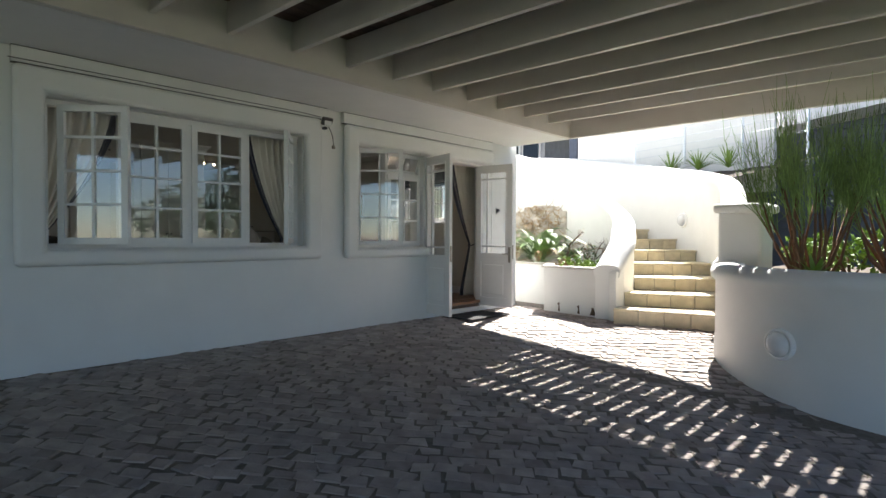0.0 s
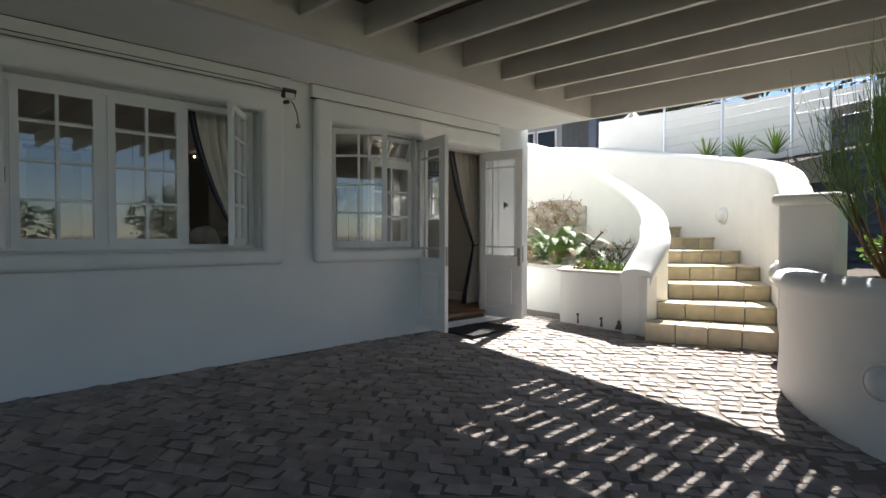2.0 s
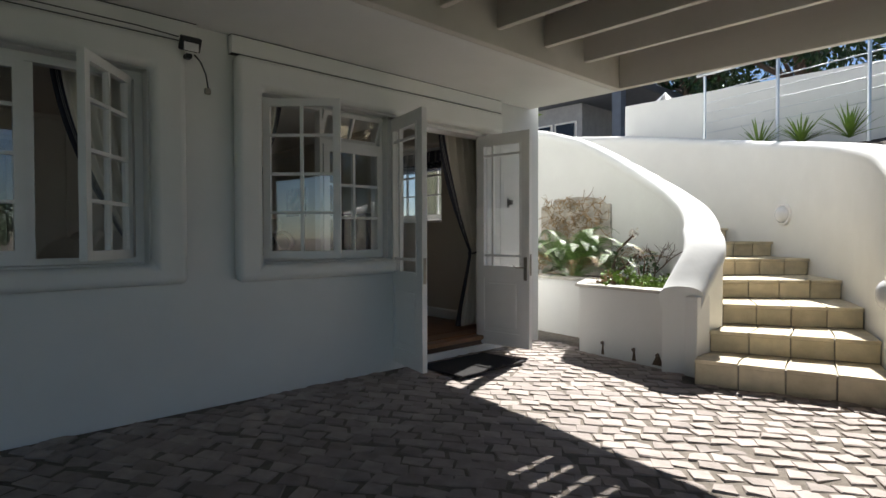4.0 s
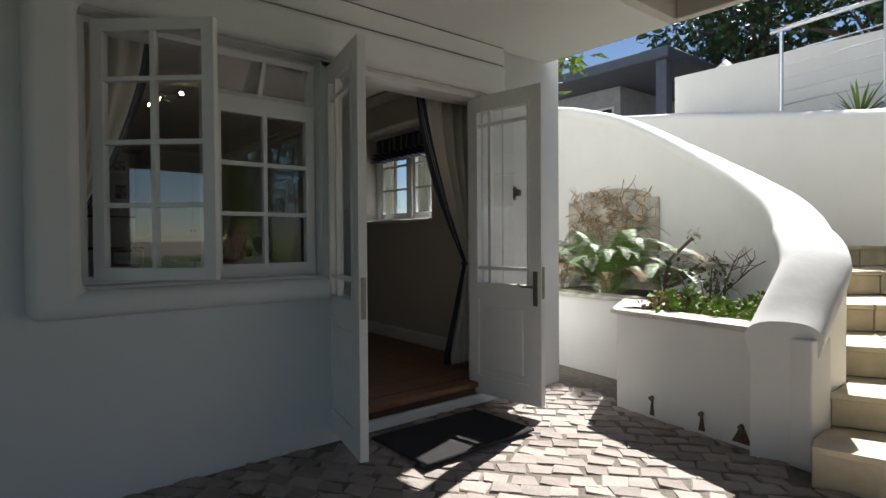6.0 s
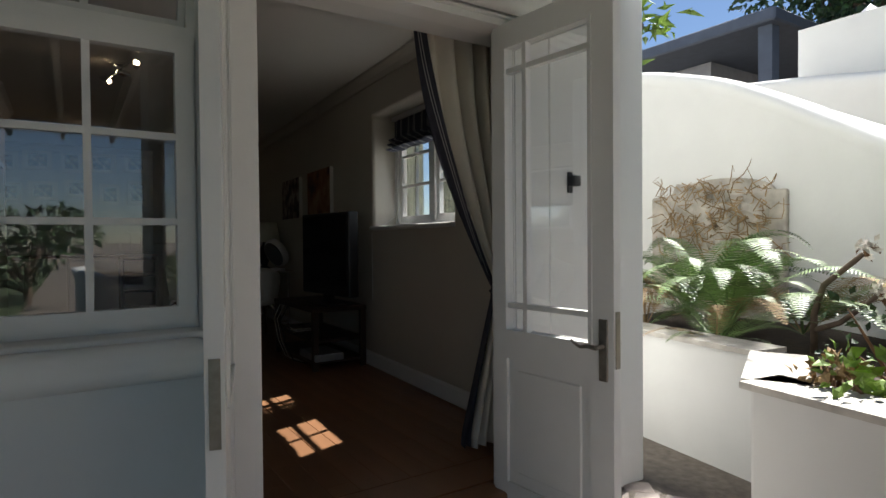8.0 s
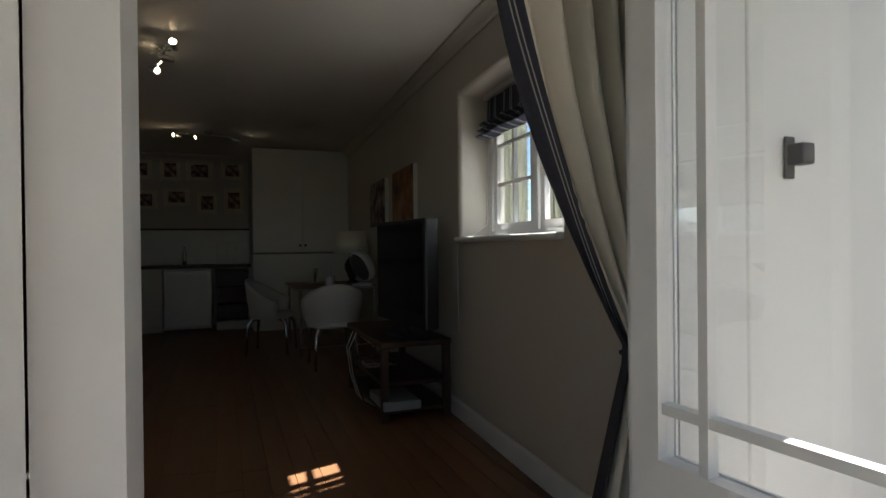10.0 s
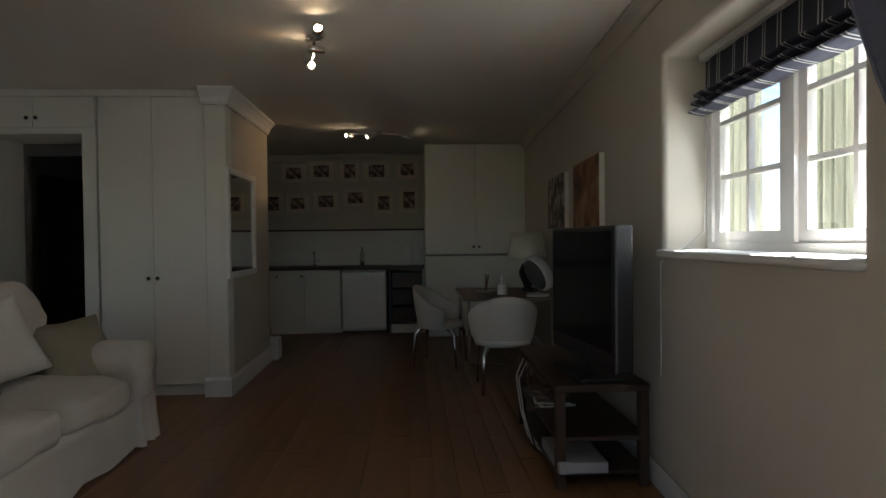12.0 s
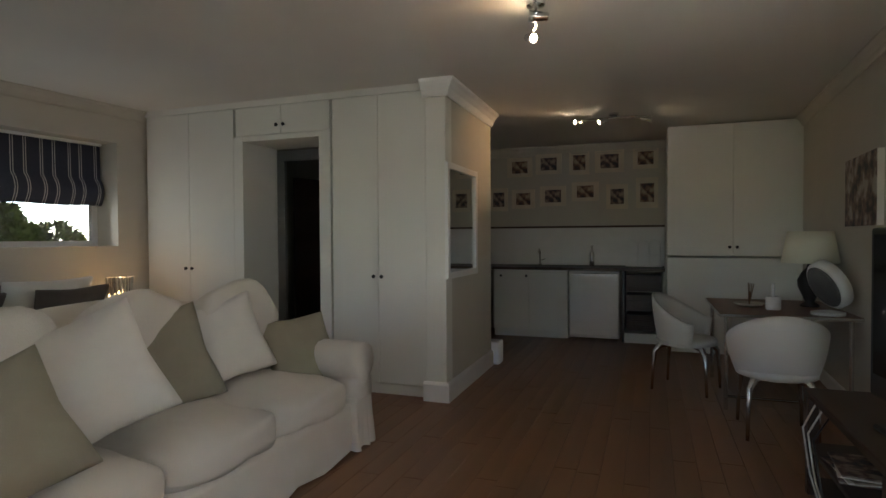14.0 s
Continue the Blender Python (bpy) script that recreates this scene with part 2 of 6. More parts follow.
def lathe(profile, n=24):
    """A turned shape from (radius, height) pairs."""
    bm = bmesh.new()
    rings = [[bm.verts.new((r * math.cos(2 * math.pi * k / n), r * math.sin(2 * math.pi * k / n), z)) for k in range(n)] for r, z in profile]
    for a, b in zip(rings, rings[1:]):
        for k in range(n):
            bm.faces.new((a[k], a[(k + 1) % n], b[(k + 1) % n], b[k]))
    bm.faces.new(rings[0][::-1]), bm.faces.new(rings[-1])
    return bm


def wall_with_holes(bm, u0, u1, z0, z1, holes, a, b, axis):
    """A wall from a to b across, along u, with rectangular holes (u0, u1, z0, z1). axis 'y': runs along y, thick in x."""
    us = sorted({u0, u1, *[h[0] for h in holes], *[h[1] for h in holes]})
    zs = sorted({z0, z1, *[h[2] for h in holes], *[h[3] for h in holes]})
    solid = lambda i, j: 0 <= i < len(us) - 1 and 0 <= j < len(zs) - 1 and not any(
        h[0] <= (us[i] + us[i + 1]) / 2 <= h[1] and h[2] <= (zs[j] + zs[j + 1]) / 2 <= h[3] for h in holes)
    verts = {}

    def v(w, i, j):
        k = (w, i, j)
        if k not in verts:
            verts[k] = bm.verts.new((w, us[i], zs[j]) if axis == "y" else (us[i], w, zs[j]))
        return verts[k]
    for i in range(len(us) - 1):
        for j in range(len(zs) - 1):
            if not solid(i, j):
                continue
            bm.faces.new((v(a, i, j), v(a, i + 1, j), v(a, i + 1, j + 1), v(a, i, j + 1)))
            bm.faces.new((v(b, i, j), v(b, i, j + 1), v(b, i + 1, j + 1), v(b, i + 1, j)))
            for di, dj, p, q in ((-1, 0, (i, j), (i, j + 1)), (1, 0, (i + 1, j + 1), (i + 1, j)), (0, -1, (i + 1, j), (i, j)), (0, 1, (i, j + 1), (i + 1, j + 1))):
                if not solid(i + di, j + dj):
                    bm.faces.new((v(a, *p), v(a, *q), v(b, *q), v(b, *p)))
    bmesh.ops.recalc_face_normals(bm, faces=bm.faces[:])
    return bm


def structure(name, bm, material, label, category, smooth=False):
    return tagged(mesh_ob(name, bm, material, smooth=smooth), label, category, kind="structure")


def soften(ob, width, seg=3):
    m = ob.modifiers.new("round", "BEVEL")
    m.width, m.segments, m.limit_method, m.angle_limit, m.harden_normals = width, seg, "ANGLE", radians(40), True
    ob.data.shade_smooth()
    return ob


# ---- ground ----
def ground_z(x, y):
    """The yard falls gently away from the house and lies level by the stairs."""
    k = min(1.0, max(0.12, (7.6 - y) / 2.2))
    return -0.08 * min(max(0.0, x + 5.2), 9.0) * k


xs = [-900, -300, -100, -40, -20] + [-15 + 0.5 * k for k in range(50)] + [12, 20, 40, 100, 300, 900]
ys = [-900, -300, -100, -40, -20] + [-10 + 0.5 * k for k in range(50)] + [17, 20, 40, 100, 300, 900]
bm = bmesh.new()
grid = [[bm.verts.new((x, y, ground_z(x, y) - 0.007)) for y in ys] for x in xs]
for i in range(len(xs) - 1):
    for j in range(len(ys) - 1):
        bm.faces.new((grid[i][j], grid[i + 1][j], grid[i + 1][j + 1], grid[i][j + 1]))
ground = structure("ground", bm, PAVE_JOINT, "sandy earth bed under the stone-paved yard", "ground", smooth=True)

# ---- house shell ----
FX, FI, RW, RO = -5.5, -5.85, 7.5, 7.8
ZF, ZC = 0.16, 2.74
W1 = (1.22, 3.66, 1.0, 2.25)
W2 = (4.41, 5.63, 0.98, 2.24)
DR = (5.70, 6.88, 0.06, 2.24)
SW = (-8.1, -6.75, 1.38, 2.36)
# the window wall runs a little outwards towards the kitchenette
SLANT = pose(-8.1, RW, 0, 0, 0, -2.7) @ pose(8.1, -RW, 0)
bm = wall_with_holes(bmesh.new(), -8, RO, -0.9, 3.05, [W1, (W2[0], DR[0], W2[2], DR[3]), (DR[0], 7.13, DR[2], DR[3])], FX, FI, "y")
wall_east = soften(structure("wall_east", bm, PLASTER, "white plastered cottage wall with soft rounded edges", "wall"), 0.035)
bm = wall_with_holes(bmesh.new(), -14.2, FI - 0.002, -0.9, 3.05, [SW], RW, RO, "x")
wall_north = soften(structure("wall_north", bm, INNER, "cream plastered wall with a deep window recess", "wall"), 0.03)
bm = boxes((-14.2, FI - 0.01, RO + 0.003, RO + 0.04, -0.6, 1.37), (-14.2, FI - 0.01, RO + 0.003, RO + 0.04, 2.37, 3.05), (-14.2, -8.11, RO + 0.003, RO + 0.04, 1.37, 2.37), (-6.74, FI - 0.01, RO + 0.003, RO + 0.04, 1.37, 2.37))
wall_north.matrix_world = SLANT
structure("wall_north_render", bm, PLASTER, "white outside plaster of the side wall", "wall").matrix_world = SLANT

floor = structure("floor", boxes((-14.2, FI - 0.002, -3, RW + 0.27, ZF - 0.25, ZF - 0.012)), FLOOR_GAP, "dark bed beneath the wooden floor planks", "floor")
ceiling = structure("ceiling", boxes((-14.2, FI - 0.002, -3, RW + 0.27, ZC, ZC + 0.2)), CEILING, "plain off-white painted ceiling", "ceiling")
structure("wall_west", boxes((-14.2, -13.9, -3, RW + 0.3, -0.2, ZC)), INNER, "cream wall behind the kitchenette", "wall")

# left wall of the room, a little askew, with the bed window
LW = pose(-10.6, 1.5, 0, 0, 0, -5)
bm = wall_with_holes(bmesh.new(), -3.6, 4.7, -0.2, ZC, [(0.70, 2.50, 1.42, 2.40)], 0, -0.4, "x")
ob = structure("wall_south", bm, INNER, "cream wall with a recessed window behind the bed", "wall")
ob.matrix_world = LW

# upper storey and roof over the yard
structure("soffit", boxes((FX + 0.003, -4.43, -8, 7.62, 2.60, 3.05)), PLASTER, "white plastered soffit under the upper floor", "soffit")
structure("upper_storey", boxes((-14.2, -4.37, -8, 7.62, 3.053, 6.2)), PLASTER, "white upper storey of the house", "wall")
fascia = structure("ledger_beam", boxes((-4.428, -4.36, -8, 7.62, 2.60, 3.05)), BEAM, "white-painted ledger beam that carries the rafters", "beam")
soften(fascia, 0.006)
rafter = tagged(mesh_ob("rafter", rbox(0, 6.4, -0.026, 0.026, 0, 0.25, 0.004, 1), BEAM), "long white-painted roof rafter over the yard", "rafter", "rafters over the yard")
rafter.matrix_world = pose(-4.357, 6.96, 2.73)
for k in range(1, 18):
    copy_thing(rafter, pose(-4.357, 6.96 - 0.592 * k, 2.73))
tagged(mesh_ob("edge_beam", rbox(-4.357, 2.05, 7.55, 7.62, 2.60, 2.98, 0.006, 1), BEAM), "deep white-painted edge beam of the yard roof", "beam")
bm = bmesh.new()
x = -4.35
while x < 2.1:
    box(bm, x, x + 0.128, 6.18, 7.66, 2.985, 3.01)
    box(bm, x, x + 0.135, -8, 6.16, 2.985, 3.01)
    x += 0.145
structure("deck_boards", bm, DECK, "dark brown deck boards with narrow gaps above the rafters", "deck")
# unseen slab, added so that sun dashes fall only near the roof edge
structure("sun_block_slab", boxes((-4.36, 2.1, -8, 6.18, 3.015, 3.1)), PLASTER, "unseen slab that keeps the sun out of the board gaps", "roof")
structure("wall_yard", boxes((2.2, 2.5, -8, 4.0, -1.2, 0.25)), PLASTER, "white yard wall behind the camera", "wall")
# unseen dark sheet, added to cut sunlight bounced into the yard's shade
structure("low_bounce_ground", boxes((2.52, 60, -60, 4.0, -1.4, -0.60)), DARK_GROUND, "unseen dark green ground sheet that dims bounce light", "ground")

# ---- window surrounds and shutter boxes ----
def ring_band(y0, y1, z0, z1, w, d, name, label, open_bottom=None):
    bm = bmesh.new()
    outer = (y0 - w, y1 + w, z0 - w * 0.62, 2.46)
    holes = [(y0, y1, z0, z1)]
    if open_bottom:
        holes.append((open_bottom[0], outer[1], outer[2], z1))
    wall_with_holes(bm, outer[0], outer[1], outer[2], outer[3], holes, FX + d, FX + 0.002, "y")
    return soften(structure(name, bm, PLASTER, label, "window surround"), 0.055, 5)


ring_band(W1[0], W1[1], W1[2], W1[3], 0.215, 0.10, "surround", "rounded white plaster surround of the long window")
ring_band(W2[0], DR[1], W2[2], DR[3], 0.20, 0.10, "surround", "rounded white plaster surround of window and door", (DR[0] - 0.06, DR[1] + 0.5))
for y0, y1 in ((1.0, 3.96), (4.19, 7.09)):
    soften(structure("shutter_box", boxes((FX + 0.003, FX + 0.06, y0, y1, 2.468, 2.593)), PLASTER, "flat white boxed band under the soffit", "trim"), 0.006, 1)
    structure("shadow_gap", boxes((FX + 0.003, FX + 0.052, y0 + 0.004, y1 - 0.004, 2.4625, 2.4675), (FX + 0.003, FX + 0.052, y0 + 0.004, y1 - 0.004, 2.5935, 2.5985)), BLACK, "thin dark joints above and below the boxed band", "trim")


# ---- curved garden walls and stairs ----
CX, CY = -6.3, 6.55


def along(table, a):
    return float(np.interp(a, [q[0] for q in table], [q[1] for q in table]))


# radius of the spiral wall's middle and of the retaining wall's face, and their heights, by the angle about the centre
SPIRAL_R = ((16, 2.74), (19.7, 2.81), (22.8, 2.88), (25.5, 2.94), (29, 2.96), (36, 3.0), (45, 3.15), (55, 3.32), (65, 3.48), (75, 3.6), (103, 3.7))
SPIRAL_Z = ((16, 0.68), (17.3, 0.73), (20, 0.86), (22.6, 0.98), (25.2, 1.10), (28, 1.19), (35, 1.28), (44, 1.41), (52, 1.56), (58, 1.67), (66, 1.86), (70, 1.97), (77, 2.18), (84, 2.43), (92, 2.69), (103, 2.91), (125, 3.05))
RETAIN_R = ((12, 4.19), (20, 4.19), (29, 4.24), (40, 4.40), (50, 4.55), (59, 4.68), (70, 4.82), (103, 4.88))
RETAIN_Z = ((12, 1.52), (17, 1.66), (26, 1.91), (46, 2.20), (60, 2.40), (75, 2.65), (90, 2.88), (103, 3.0))


def smooth_along(table, a):
    return sum(along(table, a + d) for d in (-2.4, -1.2, 0, 1.2, 2.4)) / 5


def ring_wall(name, label, r0, r1, t0, t1, top, base, steps=60, cap=0.0, cap_h=0.16, roll=0.10):
    """A wall about the stair's centre, between the radii r0(angle) and r1(angle), whose top follows top(angle), with a rounded rolled coping."""
    bm = bmesh.new()
    rings = []
    for k in range(steps + 1):
        a = t0 + (t1 - t0) * k / steps
        z = top(a)
        ca, sa = math.cos(radians(a)), math.sin(radians(a))
        p, q = r0(a), r1(a)
        mid, half = (p + q) / 2, (q - p) / 2
        prof = [(p, base), (p, z - cap_h - 0.03), (p - cap * 0.5, z - cap_h)]
        for j in range(13):
            w = math.pi * (1 - j / 12)
            prof.append((mid + (half + cap) * math.copysign(abs(math.cos(w)) ** 0.8, math.cos(w)), z - roll + roll * math.sin(w) ** 0.8))
        prof += [(q + cap * 0.5, z - cap_h), (q, z - cap_h - 0.03), (q, base)]
        rings.append([bm.verts.new((CX + r * ca, CY + r * sa, h)) for r, h in prof])
    for a, b in zip(rings, rings[1:]):
        for i in range(len(a) - 1):
            bm.faces.new((a[i], a[i + 1], b[i + 1], b[i]))
    bm.faces.new(rings[0]), bm.faces.new(rings[-1][::-1])
    bmesh.ops.recalc_face_normals(bm, faces=bm.faces[:])
    for e in bm.edges:
        if any(len(f.verts) > 4 for f in e.link_faces):
            e.smooth = False
    return structure(name, bm, PLASTER, label, "wall", smooth=True)


ring_wall("wall_spiral", "white curved garden wall with a rolled coping beside the stairs", lambda a: along(SPIRAL_R, a) - 0.155, lambda a: along(SPIRAL_R, a) + 0.155, 17.2, 122, lambda a: smooth_along(SPIRAL_Z, a), -0.3, 110, 0.028)
ring_wall("wall_stair", "tall white curved retaining wall of the stairs", lambda a: smooth_along(RETAIN_R, a), lambda a: smooth_along(RETAIN_R, a) + 0.27, 12.5, 112, lambda a: smooth_along(RETAIN_Z, a), -0.4, 90, 0.015)

# upper garden behind the retaining wall
bm = bmesh.new()
rim = [bm.verts.new((CX + (along(RETAIN_R, a) + 0.2) * math.cos(radians(a)), CY + (along(RETAIN_R, a) + 0.2) * math.sin(radians(a)), min(2.5, along(RETAIN_Z, a) - 0.16))) for a in range(47, 103, 5)]
far = [bm.verts.new((CX + (40 if a > 66 else 7) * math.cos(radians(a)), CY + (40 if a > 66 else 7) * math.sin(radians(a)), 2.6)) for a in range(47, 103, 5)]
for i in range(len(rim) - 1):
    bm.faces.new((rim[i], far[i], far[i + 1], rim[i + 1]))
structure("upper_ground", bm, SOIL, "planted upper terrace behind the retaining wall", "ground")

# stairs: tiled steps on a grout core
RISE, FOOT = 0.187, -0.017
ANG = [12.8, 20.3, 28.6, 38.8, 49.3, 59.0, 69.6, 80.0, 90.0, 101.0]


def wedge(bm, f0, f1, a0, a1, z0, z1, n=4):
    """A slice of a step between two angles, from the share f0 to f1 of the stair's width."""
    lo, hi = [], []
    for k in range(n + 1):
        a = a0 + (a1 - a0) * k / n
        p, q = along(SPIRAL_R, a) + 0.16, smooth_along(RETAIN_R, a) - 0.004
        for f in (f0, f1):
            r = p + (q - p) * f
            x, y = CX + r * math.cos(radians(a)), CY + r * math.sin(radians(a))
            lo.append(bm.verts.new((x, y, z0)))
            hi.append(bm.verts.new((x, y, z1)))
    for k in range(n):
        i = 2 * k
        bm.faces.new((hi[i], hi[i + 1], hi[i + 3], hi[i + 2])), bm.faces.new((lo[i], lo[i + 2], lo[i + 3], lo[i + 1]))
        bm.faces.new((lo[i], hi[i], hi[i + 2], lo[i + 2])), bm.faces.new((lo[i + 1], lo[i + 3], hi[i + 3], hi[i + 1]))
    bm.faces.new((lo[0], lo[1], hi[1], hi[0])), bm.faces.new((lo[-2], hi[-2], hi[-1], lo[-1]))
    bmesh.ops.recalc_face_normals(bm, faces=bm.faces[:])
    return bm


stairs = thing("stairs", pose(0, 0, 0), "curved garden steps clad in sandstone-coloured tiles", "stairs", kind="structure")
for k, a in enumerate(ANG[:-1]):
    part("step_core", wedge(bmesh.new(), 0, 1, a + 0.3, ANG[min(k + 2, len(ANG) - 1)], -0.25, FOOT + RISE * (k + 1) - 0.02), GROUT, stairs)
    p, q = along(SPIRAL_R, a) + 0.16, smooth_along(RETAIN_R, a) - 0.004
    n = 4
    for j in range(n):
        r0, r1 = p + (q - p) * j / n + 0.005, p + (q - p) * (j + 1) / n - 0.005
        t = part("tile", rbox(r0, r1, -0.004, 0.018, 0.006 if k else -0.1, RISE - 0.034, 0.004, 1), STEP_TILE, stairs)
        t.matrix_world = pose(CX, CY, FOOT + RISE * k, 0, 0, a)
        part("tile", wedge(bmesh.new(), j / n + 0.005, (j + 1) / n - 0.005, a - 0.5, ANG[k + 1] + 0.1, FOOT + RISE * (k + 1) - 0.03, FOOT + RISE * (k + 1), 3), STEP_TILE, stairs)

# end post of the stair wall and the big round planter
PCX, PCY, PR = -0.42, 7.1, 1.66


def planter_outline():
    pts = [(-2.16, 7.62), (-2.13, 7.3)]
    for k in range(13):
        a = radians(180 + 90 * k / 12)
        pts.append((PCX + PR * math.cos(a), PCY + PR * math.sin(a)))
    return pts + [(0.6, 5.42), (2.2, 5.36), (4.5, 5.3)]


bm = bmesh.new()
out = [Vector((*p, 0)) for p in planter_outline()]
rings = []
for i, p in enumerate(out):
    d = (out[min(i + 1, len(out) - 1)] - out[max(i - 1, 0)]).normalized()
    n = Vector((d.y, -d.x, 0))  # outwards, to the yard
    g = ground_z(p.x, p.y)
    prof = [(-0.30, 0.70), (-0.28, 0.80), (-0.20, 0.845), (-0.06, 0.85), (0.02, 0.83), (0.055, 0.775), (0.045, 0.71), (0.0, 0.67), (0.0, g + 0.2), (0.03, g - 0.25)]
    rings.append([bm.verts.new((p.x + n.x * o, p.y + n.y * o, z)) for o, z in prof])
for a, b in zip(rings, rings[1:]):
    for i in range(len(a) - 1):
        bm.faces.new((a[i], b[i], b[i + 1], a[i + 1]))
bmesh.ops.recalc_face_normals(bm, faces=bm.faces[:])
structure("wall_planter", bm, PLASTER, "white curved planter wall with a rounded rim", "planter", smooth=True)
bm = bmesh.new()
bm.faces.new([bm.verts.new((p.x + 0.0, p.y, 0.74)) for p in [Vector((-1.9, 7.6, 0))] + [q + (Vector((1.0, 9.0, 0)) - q).normalized() * 0.2 for q in out[2:]]] + [bm.verts.new((4.5, 9.5, 0.74)), bm.verts.new((-1.9, 9.5, 0.74))])
structure("planter_soil", bm, SOIL, "dark soil in the round planter", "soil")
bm = rbox(-2.20, -1.72, 7.30, 7.85, 0.2, 1.44, 0.04, 3)
tmp = rbox(-2.25, -1.66, 7.24, 7.9, 1.42, 1.53, 0.045, 4)
me = bpy.data.meshes.new("tmp")
tmp.to_mesh(me), tmp.free()
bm.from_mesh(me)
structure("wall_post", bm, PLASTER, "square white plastered end post with a moulded cap", "post")

# low planter walls before the spiral wall
for (x0, y0), (x1, y1) in (((-3.52, 7.36), (-4.80, 7.56)), ((-4.80, 7.56), (-5.12, 8.22)), ((-5.12, 8.22), (-6.9, 8.48))):
    d = Vector((x1 - x0, y1 - y0, 0))
    bm = bmesh.new()
    box(bm, 0, d.length, -0.2, 0.0, -0.3, 0.66)
    ob = soften(structure("wall_flowerbed", bm, PLASTER, "low white wall of the flower bed", "wall"), 0.012)
    ob.matrix_world = pose(x0, y0, 0, 0, 0, math.degrees(math.atan2(d.y, d.x)))
bm = bmesh.new()
for (x0, y0), (x1, y1) in (((-3.84, 7.408), (-4.83, 7.562)), ((-4.83, 7.60), (-5.12, 8.2)), ((-5.12, 8.22), (-6.9, 8.48))):
    d = Vector((x1 - x0, y1 - y0, 0))
    box(bm, 0, d.length, -0.22, 0.03, 0.662, 0.69, pose(x0, y0, 0, 0, 0, math.degrees(math.atan2(d.y, d.x))))
structure("coping", bm, SLATE_PALE, "thin worn slate coping on the flower-bed wall", "coping")
bm = bmesh.new()
pts = [(-3.7, 7.5), (-4.8, 7.7), (-5.12, 8.35), (-6.8, 8.6)] + [(CX + (along(SPIRAL_R, a) - 0.05) * math.cos(radians(a)), CY + (along(SPIRAL_R, a) - 0.05) * math.sin(radians(a))) for a in range(98, 20, -6)]
bm.faces.new([bm.verts.new((x, y, 0.6)) for x, y in pts])
structure("bed_soil", bm, SOIL, "dark soil of the flower bed", "soil")


# ---- windows and doors ----
def sash(parent, m, w, h, cols, rows, first=0.2, t=0.042, edge=0.055, bar=0.022, name="sash"):
    """A glazed sash: outer frame, thin bars and separate panes; local x along its width, z up. first: share of the top row."""
    bm = bmesh.new()
    wall_with_holes(bm, 0, w, 0, h, [(edge, w - edge, edge, h - edge)], -t / 2, t / 2, "x")
    fr = part(name, bm, GLOSS, parent)
    fr.matrix_world = m
    gx, gz = w - 2 * edge, h - 2 * edge
    zs = [edge + gz * (1 - first) * k / (rows - 1) for k in range(rows)] + [h - edge] if rows > 1 else [edge, h - edge]
    xs = [edge + gx * k / cols for k in range(cols + 1)]
    for x in xs[1:-1]:
        part("glazing_bar", boxes((x - bar / 2, x + bar / 2, -t * 0.42, t * 0.42, edge, h - edge)), GLOSS, fr)
    for z in zs[1:-1]:
        part("glazing_bar", boxes((edge, w - edge, -t * 0.40, t * 0.40, z - bar / 2, z + bar / 2)), GLOSS, fr)
    for x0, x1 in zip(xs, xs[1:]):
        for z0, z1 in zip(zs, zs[1:]):
            p = part("pane", boxes((x0, x1, -0.002, 0.002, z0, z1)), GLASS, fr)
            p.visible_shadow = False
    return fr


def stay(fr, x, z, h=0.1):
    part("catch", boxes((x - 0.008, x + 0.008, 0.022, 0.045, z, z + h)), BLACK, fr, "black window catch")


window_1 = thing("window_1", pose(0, 0, 0), "long white cottage window, both end casements open", "window", kind="structure")
bm = wall_with_holes(bmesh.new(), W1[0], W1[1], W1[2], W1[3], [(W1[0] + 0.05, W1[1] - 0.05, W1[2] + 0.05, W1[3] - 0.05)], -5.68, -5.60, "y")
for k in (1, 2, 3):
    box(bm, -5.67, -5.61, W1[0] + 0.61 * k - 0.025, W1[0] + 0.61 * k + 0.025, W1[2] + 0.05, W1[3] - 0.05)
part("window_frame", bm, GLOSS, window_1)
part("window_sill", rbox(-5.62, FX + 0.02, W1[0] - 0.0, W1[1], W1[2] - 0.03, W1[2] + 0.012, 0.01), PLASTER, window_1)
sw, sh = 0.57, W1[3] - W1[2] - 0.09
f = sash(window_1, pose(-5.58, W1[0] + 0.12, W1[2] + 0.045, 0, 0, 46), sw, sh, 2, 4)
stay(f, sw - 0.02, 0.42)
sash(window_1, pose(-5.615, W1[0] + 0.63, W1[2] + 0.045, 0, 0, 90), sw, sh, 2, 4)
sash(window_1, pose(-5.615, W1[0] + 1.24, W1[2] + 0.045, 0, 0, 90), sw, sh, 2, 4)
sash(window_1, pose(-5.58, W1[1] - 0.09, W1[2] + 0.045, 0, 0, -38), sw, sh, 2, 4)

window_2 = thing("window_2", pose(0, 0, 0), "white window beside the door with an open casement and hopper", "window", kind="structure")
bm = wall_with_holes(bmesh.new(), W2[0], W2[1] + 0.07, W2[2], W2[3] + 0.02, [(W2[0] + 0.05, W2[0] + 0.58, W2[2] + 0.05, W2[3] - 0.03), (W2[0] + 0.62, W2[1] - 0.03, W2[2] + 0.05, W2[3] - 0.30), (W2[0] + 0.62, W2[1] - 0.03, W2[3] - 0.26, W2[3] - 0.03)], -5.68, -5.60, "y")
part("window_frame", bm, GLOSS, window_2)
part("window_sill", rbox(-5.62, FX + 0.02, W2[0], W2[1], W2[2] - 0.03, W2[2] + 0.012, 0.01), PLASTER, window_2)
